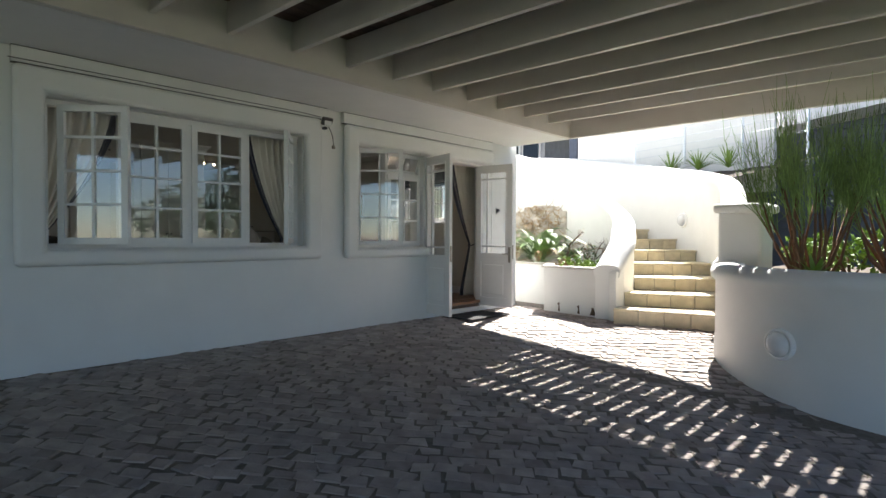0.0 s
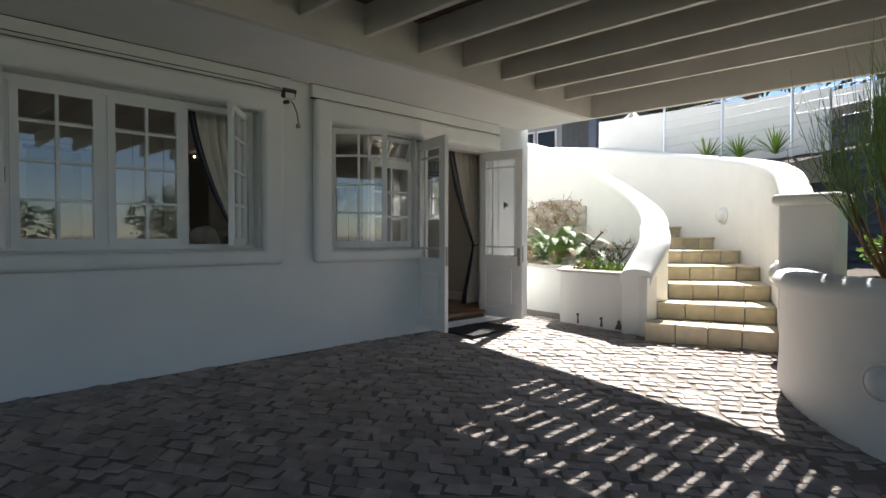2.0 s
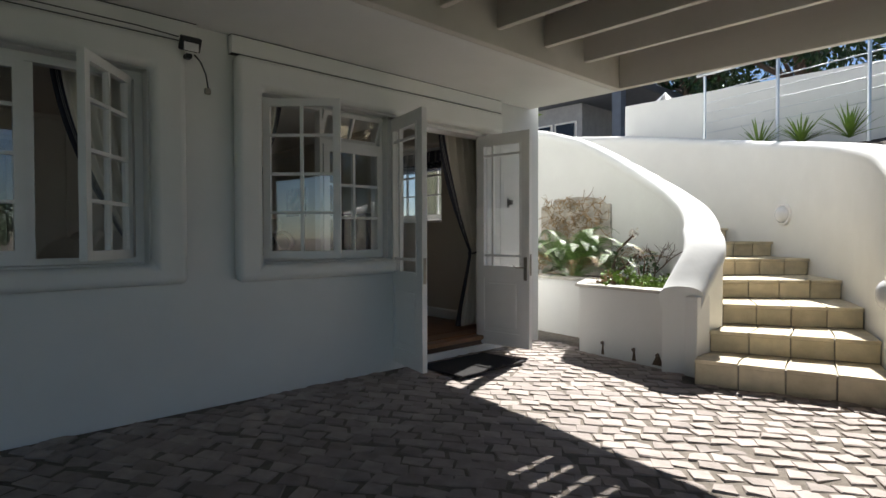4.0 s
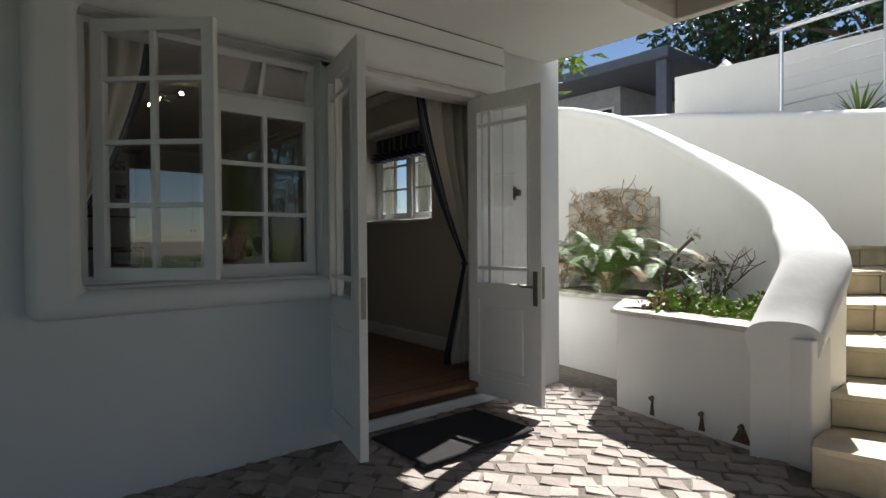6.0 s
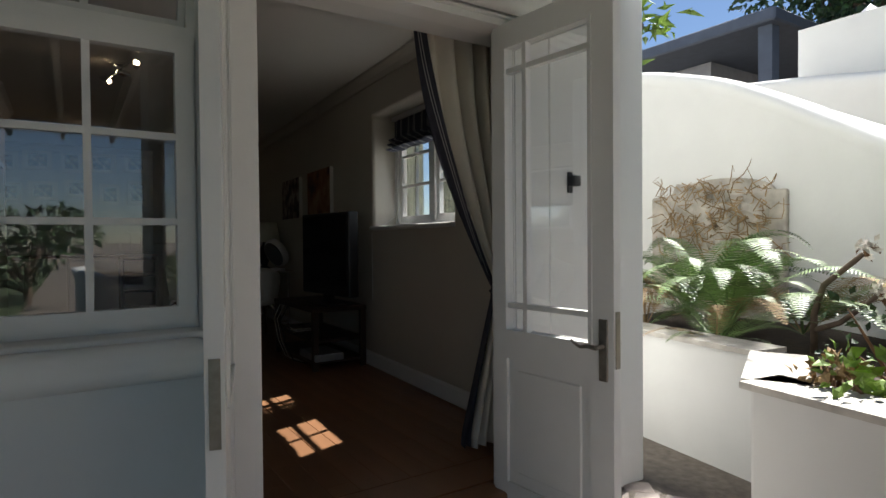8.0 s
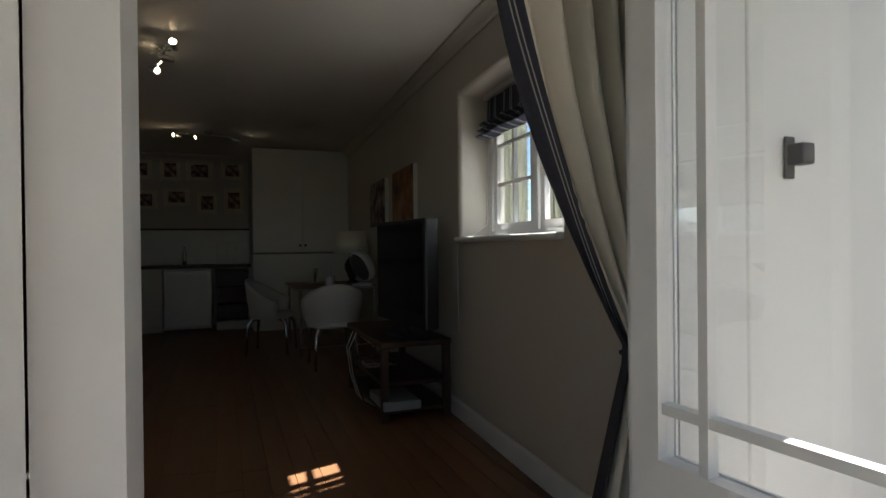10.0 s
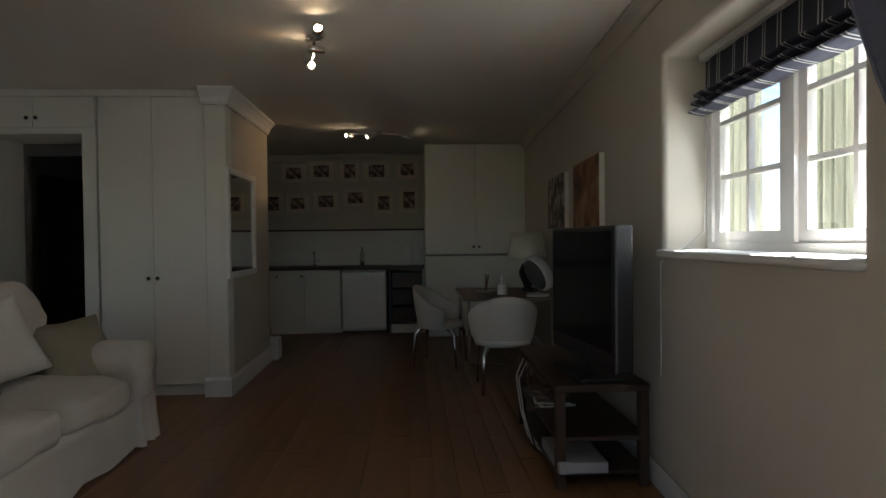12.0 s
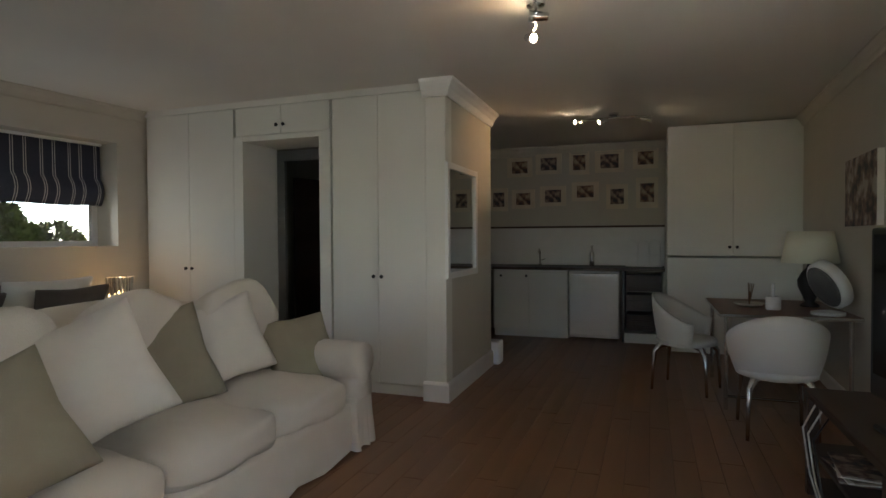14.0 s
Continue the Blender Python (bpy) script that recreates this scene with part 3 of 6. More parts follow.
f = sash(window_2, pose(-5.58, W2[0] + 0.08, W2[2] + 0.035, 0, 0, 90 - 43), 0.58, W2[3] - W2[2] - 0.06, 2, 4)
stay(f, 0.53, 0.75, 0.12)
sash(window_2, pose(-5.60, W2[0] + 0.605, W2[2] + 0.03, 0, 0, 90), 0.60, 0.93, 2, 3, 0.33)
sash(window_2, pose(-5.585, W2[0] + 0.605, W2[3] - 0.27, 0, 0, 90) @ pose(0, 0, 0.24, 0, 0, 0) @ pose(0, 0, 0, 22, 0, 0) @ pose(0, 0, -0.24), 0.60, 0.25, 2, 1, 0.5, 0.035, 0.035)

# door frame, threshold and the two glazed leaves
door_1 = thing("door_1", pose(0, 0, 0), "white glazed double door standing wide open", "door", kind="structure")
bm = bmesh.new()
box(bm, -5.64, -5.52, DR[0] - 0.075, DR[0] + 0.0, 0.05, DR[3]), box(bm, -5.86, -5.64, DR[0] - 0.005, DR[0] + 0.14, ZF, DR[3]), box(bm, -5.62, -5.52, DR[1] + 0.004, DR[1] + 0.05, 0.05, DR[3]), box(bm, -5.64, -5.52, DR[0] - 0.065, DR[1] + 0.05, DR[3] - 0.03, DR[3] + 0.03)

part("door_frame", bm, GLOSS, door_1)
structure("jamb_infill", boxes((-5.60, -5.506, DR[1] + 0.05, 7.13, 0.0, DR[3])), PLASTER, "white plaster beside the door frame", "wall")
# riser darkened and board coloured like the floor, which then seems to reach lower
part("threshold", rbox(-5.64, -5.50, DR[0], DR[1], ZF - 0.05, ZF - 0.006, 0.012), WOOD_FLOOR, door_1, "brown wooden threshold board")
part("riser", boxes((-5.64, -5.53, DR[0], DR[1], -0.02, ZF - 0.05)), DARK_WOOD, door_1, "dark brown riser under the threshold")
structure("floor_doorway", boxes((-5.868, -5.642, DR[0] - 0.05, 7.12, -0.05, ZF - 0.002)), WOOD_FLOOR, "wooden floor in the doorway", "floor")


def leaf(hinge_x, hinge_y, turn, side, handle=True):
    """A door leaf; local x from the hinge outwards. side: +1 or -1, the face that bears the lever."""
    w, h, t = 0.63, 2.14, 0.044
    pz, e, g = 0.80, 0.08, 0.105
    m = pose(hinge_x, hinge_y, 0.075, 0, 0, turn)
    bm = wall_with_holes(bmesh.new(), 0, w, 0, h, [(e, w - g, 0.13, pz - 0.12), (e, w - g, pz, h - 0.11)], -t / 2, t / 2, "x")
    lf = part("door_leaf", bm, GLOSS, door_1, "white door leaf with a panel below glass")
    lf.matrix_world = m
    part("panel", boxes((e, w - g, -0.008, 0.008, 0.13, pz - 0.12)), GLOSS, lf)
    q = rbox(e + 0.05, w - g - 0.05, -0.014, 0.014, 0.18, pz - 0.17, 0.006, 1)
    part("raised_panel", q, GLOSS, lf)
    gx0, gx1, gz0, gz1 = e, w - g, pz, h - 0.11
    vx, za, zb = gx0 + 0.105, gz0 + 0.11, gz1 - 0.10
    for bb in ((vx - 0.011, vx + 0.011, -0.016, 0.016, gz0, gz1), (gx0, gx1, -0.015, 0.015, za - 0.011, za + 0.011), (gx0, gx1, -0.015, 0.015, zb - 0.011, zb + 0.011)):
        part("glazing_bar", boxes(bb), GLOSS, lf)
    for x0, x1 in ((gx0, vx), (vx, gx1)):
        for z0, z1 in ((gz0, za), (za, zb), (zb, gz1)):
            p = part("pane", boxes((x0, x1, -0.002, 0.002, z0, z1)), GLASS, lf)
            p.visible_shadow = False
    # beads round the glass
    for s in (-1, 1):
        bm = wall_with_holes(bmesh.new(), gx0 - 0.012, gx1 + 0.012, gz0 - 0.012, gz1 + 0.012, [(gx0 + 0.004, gx1 - 0.004, gz0 + 0.004, gz1 - 0.004)], s * (t / 2 + 0.001), s * (t / 2 + 0.008), "x")
        part("bead", bm, GLOSS, lf)
    part("lock_edge", boxes((w + 0.001, w + 0.004, -0.013, 0.013, 0.72, 0.93)), BRASS, lf, "dull metal lock edge")
    if handle:
        for s in (-1, 1):
            bm = rbox(w - 0.062, w - 0.022, -0.004, 0.004, 0.67, 0.90, 0.003, 1)
            for v in bm.verts:
                v.co.y += s * (t / 2 + 0.005)
            pl = part("handle_plate", bm, BRASS, lf, "long aged-metal handle plate")
            bm = bmesh.new()
            y = s * (t / 2 + 0.008)
            tube(bm, [(w - 0.042, y, 0.80), (w - 0.042, y + s * 0.045, 0.80)], 0.009)
            tube(bm, [(w - 0.042, y + s * 0.045, 0.80), (w - 0.075, y + s * 0.048, 0.803), (w - 0.11, y + s * 0.046, 0.795), (w - 0.14, y + s * 0.046, 0.808), (w - 0.152, y + s * 0.046, 0.818)], [0.010, 0.008, 0.006, 0.006, 0.004])
            part("lever", bm, BRASS, pl)
    for z in (0.25, 1.07, 1.88):
        bm = bmesh.new()
        tube(bm, [(-0.002, side * -(t / 2 + 0.004), z - 0.045), (-0.002, side * -(t / 2 + 0.004), z + 0.045)], 0.007)
        part("hinge", bm, BRASS, lf)
    return lf


leaf(-5.55, 5.70, -14.5, 1, False)
leaf(-5.58, 6.88, 5.4, -1, True)

hook = thing("door_holder", pose(FX, 7.255, 1.54), "small black door holder screwed to the white wall", "door holder")
part("back_plate", rbox(0.002, 0.01, -0.016, 0.016, -0.05, 0.05, 0.003, 1), BLACK, hook)
part("clip", rbox(0.01, 0.05, -0.014, 0.03, -0.02, 0.03, 0.006, 2), BLACK, hook)

door_mat = tagged(mesh_ob("door_mat", rbox(-5.36, -4.82, 5.85, 6.70, 0.004, 0.022, 0.006, 1), MAT_RUBBER), "black rubber door mat before the threshold", "door mat")


# ---- curtains ----
def curtain(name, x, z_top, z_bot, fixed_y, lead, label, folds=9, depth=0.05, material=None, trim=True, axis="y"):
    """A gathered cloth between fixed_y and the line lead(z), with deep folds that tighten at the tie."""
    nz, nu = 36, folds * 8
    th = thing(name, pose(0, 0, 0), label, "curtain", "curtains")
    def surf(u0, u1, n, shift):
        bm = bmesh.new()
        uv = bm.loops.layers.uv.new("uv")
        vs = []
        for j in range(nz + 1):
            z = z_top + (z_bot - z_top) * j / nz
            ly = lead(z)
            row = []
            for i in range(n + 1):
                u = u0 + (u1 - u0) * i / n
                y = fixed_y + (ly - fixed_y) * u
                amp = depth * min(1.0, 0.35 + abs(ly - fixed_y) * 1.4)
                o = amp * math.sin(u * folds * 2 * math.pi + 0.8 * math.sin(3 * z)) + 0.35 * amp * math.sin(u * folds * 5.1 + 2 * z)
                v = bm.verts.new((x + shift + o, y, z))
                row.append((v, u, z))
            vs.append(row)
        for a, b in zip(vs, vs[1:]):
            for i in range(n):
                f = bm.faces.new((a[i][0], a[i + 1][0], b[i + 1][0], b[i][0]))
                for l, q in zip(f.loops, (a[i], a[i + 1], b[i + 1], b[i])):
                    l[uv].uv = ((q[1] - u0) * 0.9, q[2])
        return bm
    for nm, bm, mt in [("cloth", surf(0, 0.9 if trim else 1.0, nu, 0), material or CURTAIN)] + ([("striped_border", surf(0.9, 1.0, 8, 0.0), TRIM_CLOTH)] if trim else []):
        ob = part(nm, bm, mt, th, smooth=True)
        s = ob.modifiers.new("thick", "SOLIDIFY")
        s.thickness = 0.004
    return th


def tied(top, tie, z_tie, bottom, z_top):
    def lead(z):
        if z > z_tie:
            u = (z_top - z) / (z_top - z_tie)
            return top + (tie - top) * (u ** 1.75)
        u = (z_tie - z) / z_tie
        return tie + (bottom - tie) * min(1, u * 1.3)
    return lead


curtain("curtain", -5.99, 2.5, ZF + 0.02, 7.34, tied(6.68, 7.19, 1.0, 6.98, 2.5), "beige door curtain with navy striped border, tied back", 6, 0.045)
curtain("curtain", -5.97, 2.45, 0.5, 4.28, tied(4.86, 4.36, 1.1, 4.5, 2.45), "beige curtain tied back behind the small window", 6, 0.035)
curtain("curtain", -5.97, 2.45, 0.5, 1.18, tied(1.95, 1.3, 1.1, 1.5, 2.45), "beige curtain drawn aside in the long window", 7, 0.04)
curtain("curtain", -5.97, 2.45, 0.5, 3.80, tied(3.2, 3.68, 1.1, 3.5, 2.45), "beige curtain tied back at the long window", 7, 0.04)
bm = bmesh.new()
tube(bm, [(-5.95, 7.42, 1.06), (-6.03, 7.30, 1.01), (-6.03, 7.19, 0.99), (-5.95, 7.19, 0.99), (-5.93, 7.32, 1.03)], 0.009)
tagged(mesh_ob("tieback", bm, TRIM_CLOTH), "navy cloth tieback round the door curtain", "tieback")
bm = bmesh.new()
tube(bm, [(-5.93, 1.1, 2.51), (-5.93, 7.42, 2.51)], 0.013, 10)
tagged(mesh_ob("curtain_rail", bm, GLOSS), "white curtain rail along the front wall inside", "curtain rail")

# ---- lamps on the walls outside ----
def bulkhead(at, outward, r=0.135):
    d = Vector(outward).normalized()
    m = Matrix.Translation(at) @ d.to_track_quat("Z", "Y").to_matrix().to_4x4()
    th = thing("wall_lamp", m, "round white bulkhead lamp, unlit, on the garden wall", "wall lamp", "bulkhead lamps")
    part("rim", lathe([(r, -0.02), (r, 0.03), (r * 0.96, 0.045), (r * 0.82, 0.05), (r * 0.80, 0.03)], 28), GLOSS, th, smooth=True)
    part("globe", lathe([(r * 0.80, 0.02), (r * 0.78, 0.05), (r * 0.62, 0.08), (r * 0.35, 0.098), (0.005, 0.103)], 28), LAMP_GLASS, th, smooth=True)
    return th


def on_stair_wall(a, z):
    c, s = math.cos(radians(a)), math.sin(radians(a))
    r = smooth_along(RETAIN_R, a)
    bulkhead((CX + r * c, CY + r * s, z), (-c, -s, 0))


on_stair_wall(55.7, 1.44), on_stair_wall(14.6, 0.75)
bulkhead((-1.16, 5.62, 0.20), (-0.455, -0.89, 0), 0.14)

flood = thing("floodlight", pose(FX + 0.10, 3.87, 2.42), "small black floodlight with a loose cable under the soffit", "floodlight")
bm = rbox(0.05, 0.09, -0.065, 0.065, -0.045, 0.045, 0.008, 2)
bmesh.ops.rotate(bm, cent=(0.07, 0, 0), matrix=Matrix.Rotation(radians(28), 3, "Y"), verts=bm.verts)
hd = part("housing", bm, BLACK, flood)
part("lens", boxes((0.088, 0.094, -0.045, 0.045, -0.05, 0.01)), LAMP_GLASS, hd)
part("bracket", rbox(0.0, 0.055, -0.02, 0.02, -0.085, -0.055, 0.004, 1), BLACK, flood)
bm = bmesh.new()
tube(bm, [(0.06, 0.03, -0.06), (0.03, 0.08, -0.09), (0.014, 0.12, -0.16), (0.012, 0.135, -0.25)], 0.005, 6)
tube(bm, [(0.012, -0.05, 0.05), (0.012, -0.3, 0.062), (0.012, -2.9, 0.06)], 0.004, 5)
part("cable", bm, BLACK, flood)
part("junction", rbox(0.002, 0.03, 0.11, 0.15, -0.29, -0.25, 0.006, 1), BRASS, flood)

# weep pipes with dark streaks below the flower bed
STREAK = mat("damp_rust_streak", (0.11, 0.075, 0.05), 0.9, vary=0.4, scale=40)
for (x, y, z), w in zip(((-4.5, 7.52, 0.13), (-4.14, 7.47, 0.12), (-3.89, 7.43, 0.11)), (0.02, 0.024, 0.06)):
    y = 7.36 + (-3.52 - x) * 0.156
    wp = thing("weep_pipe", pose(x, y, z, 0, 0, -8.9), "rusty weep pipe with a dark streak below it", "pipe", "weep pipes")
    bm = bmesh.new()
    tube(bm, [(0, 0.03, 0), (0, -0.022, -0.006)], 0.015, 10)
    part("spout", bm, BARK, wp)
    bm = bmesh.new()
    foot = 0.03 - z - 0.02
    front = [bm.verts.new(q) for q in ((-0.008, -0.003, 0.012), (0.008, -0.003, 0.012), (w * 0.6, -0.003, foot * 0.45), (w, -0.003, foot), (-w, -0.003, foot), (-w * 0.55, -0.003, foot * 0.5))]
    bm.faces.new(front[::-1])
    part("streak", bm, STREAK, wp, "dark damp stain")

# ---- upper terrace: wall, rail, neighbouring house ----
structure("wall_terrace", boxes((-6.6, -2.6, 11.80, 12.0, 2.0, 3.47)), PLASTER, "white garden wall on the upper terrace", "wall")
rail = thing("railing", pose(0, 0, 0), "stainless steel railing along the upper path", "railing")
RP = [(-5.15, 11.60), (-4.12, 11.56), (-3.05, 11.5), (-2.0, 11.4)]
for i, (x, y) in enumerate(RP):
    bm = bmesh.new()
    tube(bm, [(x, y, 2.3), (x, y, 3.66 + 0.06 * i)], 0.024, 10)
    part("post", bm, STEEL, rail)
for j in range(6):
    bm = bmesh.new()
    tube(bm, [(x + (-0.12 if i == 0 and j == 5 else 0), y, 2.78 + 0.155 * j + (0.13 if j == 5 else 0) + 0.06 * i) for i, (x, y) in enumerate(RP)], 0.026 if j == 5 else 0.008, 8)
    part("handrail" if j == 5 else "wire", bm, STEEL, rail)

house = thing("neighbour_house", pose(-11.4, 16.6, 2.4), "grey-roofed neighbouring house with dark windows", "house")
part("wall", boxes((-1.4, 0.6, 0.4, 5, -0.5, 2.7)), mat("grey_render", (0.30, 0.31, 0.33), 0.8, bump=0.2), house)
part("roof", rbox(-1.6, 2.6, -0.9, 5.2, 2.72, 2.96, 0.03, 1), SLATE_BLUE, house)
for x in (-0.8, 0.05):
    wnd = part("window", boxes((x - 0.38, x + 0.38, 0.36, 0.42, 0.6, 2.2)), GLOSS, house)
    part("pane", boxes((x - 0.32, x + 0.32, 0.33, 0.355, 0.66, 2.14)), SCREEN, wnd)
part("post", boxes((2.2, 2.45, -0.7, -0.45, -0.5, 2.72)), SLATE_BLUE, house)
side_house = thing("garden_house", pose(0.4, 13.2, 0.2), "dark slatted garden building with a white sloping eave", "house")
part("wall", boxes((-3.4, 6, 0.3, 4, -0.5, 3.4)), SLATE_BLUE, side_house)
for k in range(22):
    part("slat", boxes((-3.5, 6.1, 0.2, 0.26, -0.3 + 0.16 * k, -0.19 + 0.16 * k)), SLATE_BLUE, side_house)
bm = boxes((-3.8, 6.4, -0.7, 0.4, 0, 0.28))
bmesh.ops.transform(bm, matrix=pose(0, 0, 3.5, 0, -8, 0), verts=bm.verts)
part("eave", bm, GLOSS, side_house)
umbrella = thing("sun_umbrella", pose(-6.2, 12.5, 2.4) @ Matrix.Scale(0.56, 4), "folded black and white striped garden umbrella", "umbrella")
part("pole", tube(bmesh.new(), [(0, 0, 0), (0, 0, 2.3)], 0.02), STEEL, umbrella)
for k in range(12):
    a0, a1 = 2 * math.pi * k / 12, 2 * math.pi * (k + 1) / 12
    bm = bmesh.new()
    v = [bm.verts.new(p) for p in ((0, 0, 2.45), (0.55 * math.cos(a0), 0.55 * math.sin(a0), 1.95), (0.55 * math.cos(a1), 0.55 * math.sin(a1), 1.95))]
    bm.faces.new(v)
    part("canopy_panel", bm, BLACK if k % 2 else GLOSS, umbrella)


# ---- room: cornices, skirtings, side window ----
def moulding(name, pts, label, h=0.10, d=0.07, z=ZC, up=False, material=None):
    """A stepped cornice (or, with up, a skirting) along a line in plan; the room lies to the left of the line."""
    prof = [(0, 0), (d, 0), (d, -h * 0.18), (d * 0.72, -h * 0.34), (d * 0.42, -h * 0.6), (d * 0.3, -h * 0.86), (0.012, -h), (0, -h)] if not up else [(0, h), (0.01, h), (d, h * 0.86), (d, 0), (0, 0)]
    bm = bmesh.new()
    P = [Vector((*p, 0)) for p in pts]
    rings = []
    for i, p in enumerate(P):
        if i == 0:
            n = (P[1] - P[0]).normalized()
            n = Vector((-n.y, n.x, 0))
        elif i == len(P) - 1:
            n = (P[-1] - P[-2]).normalized()
            n = Vector((-n.y, n.x, 0))
        else:
            a, b = (P[i] - P[i - 1]).normalized(), (P[i + 1] - P[i]).normalized()
            n = Vector((-(a.y + b.y), a.x + b.x, 0))
            n = n / max(0.3, n.dot(Vector((-a.y, a.x, 0))))
        rings.append([bm.verts.new((p.x + n.x * o, p.y + n.y * o, z + q)) for o, q in prof])
    for a, b in zip(rings, rings[1:]):
        for i in range(len(prof) - 1):
            bm.faces.new((a[i], a[i + 1], b[i + 1], b[i]))
    bmesh.ops.recalc_face_normals(bm, faces=bm.faces[:])
    return structure(name, bm, material or GLOSS, label, "trim")


moulding("cornice", [(FI - 0.01, RW - 0.002), (-12.9, RW - 0.002)], "moulded plaster cornice along the window wall", material=INNER).matrix_world = SLANT
moulding("baseboard", [(FI - 0.01, RW - 0.002), (-12.9, RW - 0.002)], "white skirting board", 0.12, 0.018, ZF, True).matrix_world = SLANT
lw = LW @ Vector((5.0, 0, 0)), LW @ Vector((0.4, 0, 0))
moulding("cornice", [(lw[1].x, lw[1].y + 0.002), (lw[0].x, lw[0].y + 0.002)], "moulded plaster cornice over the bed", material=INNER)

window_3 = thing("window_3", SLANT, "small white window in a deep recess, bright with daylight", "window", kind="structure")
bm = wall_with_holes(bmesh.new(), SW[0], SW[1], SW[2], SW[3], [(SW[0] + 0.05, SW[0] + 0.64, SW[2] + 0.05, SW[3] - 0.05), (SW[0] + 0.71, SW[1] - 0.05, SW[2] + 0.05, SW[3] - 0.05)], 7.72, 7.79, "x")
part("window_frame", bm, GLOSS, window_3)
part("window_sill", rbox(SW[0] - 0.02, SW[1] + 0.02, RW - 0.035, 7.72, SW[2] - 0.02, SW[2] + 0.015, 0.012), PLASTER, window_3)
sash(window_3, SLANT @ pose(SW[0] + 0.05, 7.755, SW[2] + 0.05), 0.59, SW[3] - SW[2] - 0.1, 2, 3, 0.33, 0.035, 0.05)
sash(window_3, SLANT @ pose(SW[0] + 0.71, 7.755, SW[2] + 0.05), 0.59, SW[3] - SW[2] - 0.1, 2, 3, 0.33, 0.035, 0.05)
bm = bmesh.new()
tube(bm, [(SW[0] + 0.015, RW + 0.22, SW[3] - 0.1), (SW[0] + 0.015, RW + 0.2, SW[2] + 0.1), (SW[0] - 0.006, RW - 0.012, SW[2] - 0.05), (SW[0] - 0.006, RW - 0.012, 0.75)], 0.0035, 5)
tagged(mesh_ob("blind_cord", bm, GLOSS), "thin white blind cord hanging beside the window", "cord").matrix_world = SLANT


def roman_blind(m, w, drop, folds, label):
    """A blind with two or three bunched folds at its foot; local x along its width, y into the room, z down from the top."""
    th = thing("roman_blind", m, label, "blind", "striped roman blinds")
    prof = [(0.0, 0.0), (0.004, -drop * 0.55)]
    z, step = -drop * 0.55, drop * 0.45 / folds
    for k in range(folds):
        for q in range(1, 7):
            a = math.pi * q / 6
            prof.append((0.012 + 0.055 * math.sin(a) * (1 + 0.25 * k), z - step * q / 6))
        z -= step
        prof.append((0.012, z + step * 0.12))
    bm = bmesh.new()
    uv = bm.loops.layers.uv.new("uv")
    n = 40
    rows, run = [], 0
    for i, (y, zz) in enumerate(prof):
        if i:
            run += math.hypot(y - prof[i - 1][0], zz - prof[i - 1][1])
        rows.append([(bm.verts.new((w * k / n, y + 0.004 * math.sin(k * 0.9), zz + 0.004 * math.sin(k * 0.5))), w * k / n, run) for k in range(n + 1)])
    for a, b in zip(rows, rows[1:]):
        for k in range(n):
            f = bm.faces.new((a[k][0], a[k + 1][0], b[k + 1][0], b[k][0]))
            for l, q in zip(f.loops, (a[k], a[k + 1], b[k + 1], b[k])):
                l[uv].uv = (q[1], q[2])
    ob = part("cloth", bm, BLIND, th, smooth=True)
    s = ob.modifiers.new("thick", "SOLIDIFY")
    s.thickness = 0.006
    part("headrail", boxes((0, w, -0.01, 0.03, -0.005, 0.03)), GLOSS, th)
    return th


roman_blind(SLANT @ pose(SW[1] - 0.03, 7.70, SW[3] - 0.03, 0, 0, 180), 1.29, 0.28, 3, "navy pinstriped roman blind, half raised, in the window recess")
# poles and white wall outside the side window
fence = thing("pole_screen", pose(0, 0, 0), "weathered upright wooden poles outside the side window", "fence")
for x0, n in ((-8.75, 6), (-7.95, 7)):
    for k in range(n):
        bm = bmesh.new()
        x = x0 + 0.075 * k
        tube(bm, [(x, 8.15, -0.1), (x + 0.01 * math.sin(k), 8.15, 2.9 + 0.05 * math.sin(k * 3))], 0.036, 8)
        part("pole", bm, POLE_WOOD, fence)

# ---- built-in cupboards ----
CF = -10.17


def knob(parent, x, y, z, n=(1, 0, 0)):
    m = Matrix.Translation((x, y, z)) @ Vector(n).to_track_quat("Z", "Y").to_matrix().to_4x4()
    k = part("knob", lathe([(0.006, 0), (0.006, 0.012), (0.015, 0.018), (0.017, 0.026), (0.011, 0.033), (0.002, 0.035)], 12), BLACK, parent, "small dark knob", smooth=True)
    k.matrix_world = m


def cupboard(name, y0, y1, z0, z1, doors, knobs_z, label, x=CF, depth=0.55, category="cupboard"):
    """A floor-to-ceiling unit: carcass and flat doors with a fine groove frame, facing +x."""
    th = thing(name, pose(0, 0, 0), label, category)
    part("body", boxes((x - depth, x - 0.022, y0, y1, z0, z1)), CUPBOARD, th)
    w = (y1 - y0) / doors
    for k in range(doors):
        a, b = y0 + w * k + 0.002, y0 + w * (k + 1) - 0.002
        bm = rbox(x - 0.02, x, a, b, z0 + 0.002, z1 - 0.002, 0.003, 1)
        d = part("door", bm, CUPBOARD, th)
        if knobs_z:
            inner = b - 0.035 if k % 2 == 0 and doors > 1 else a + 0.035
            knob(d, x, inner, knobs_z)
    return th


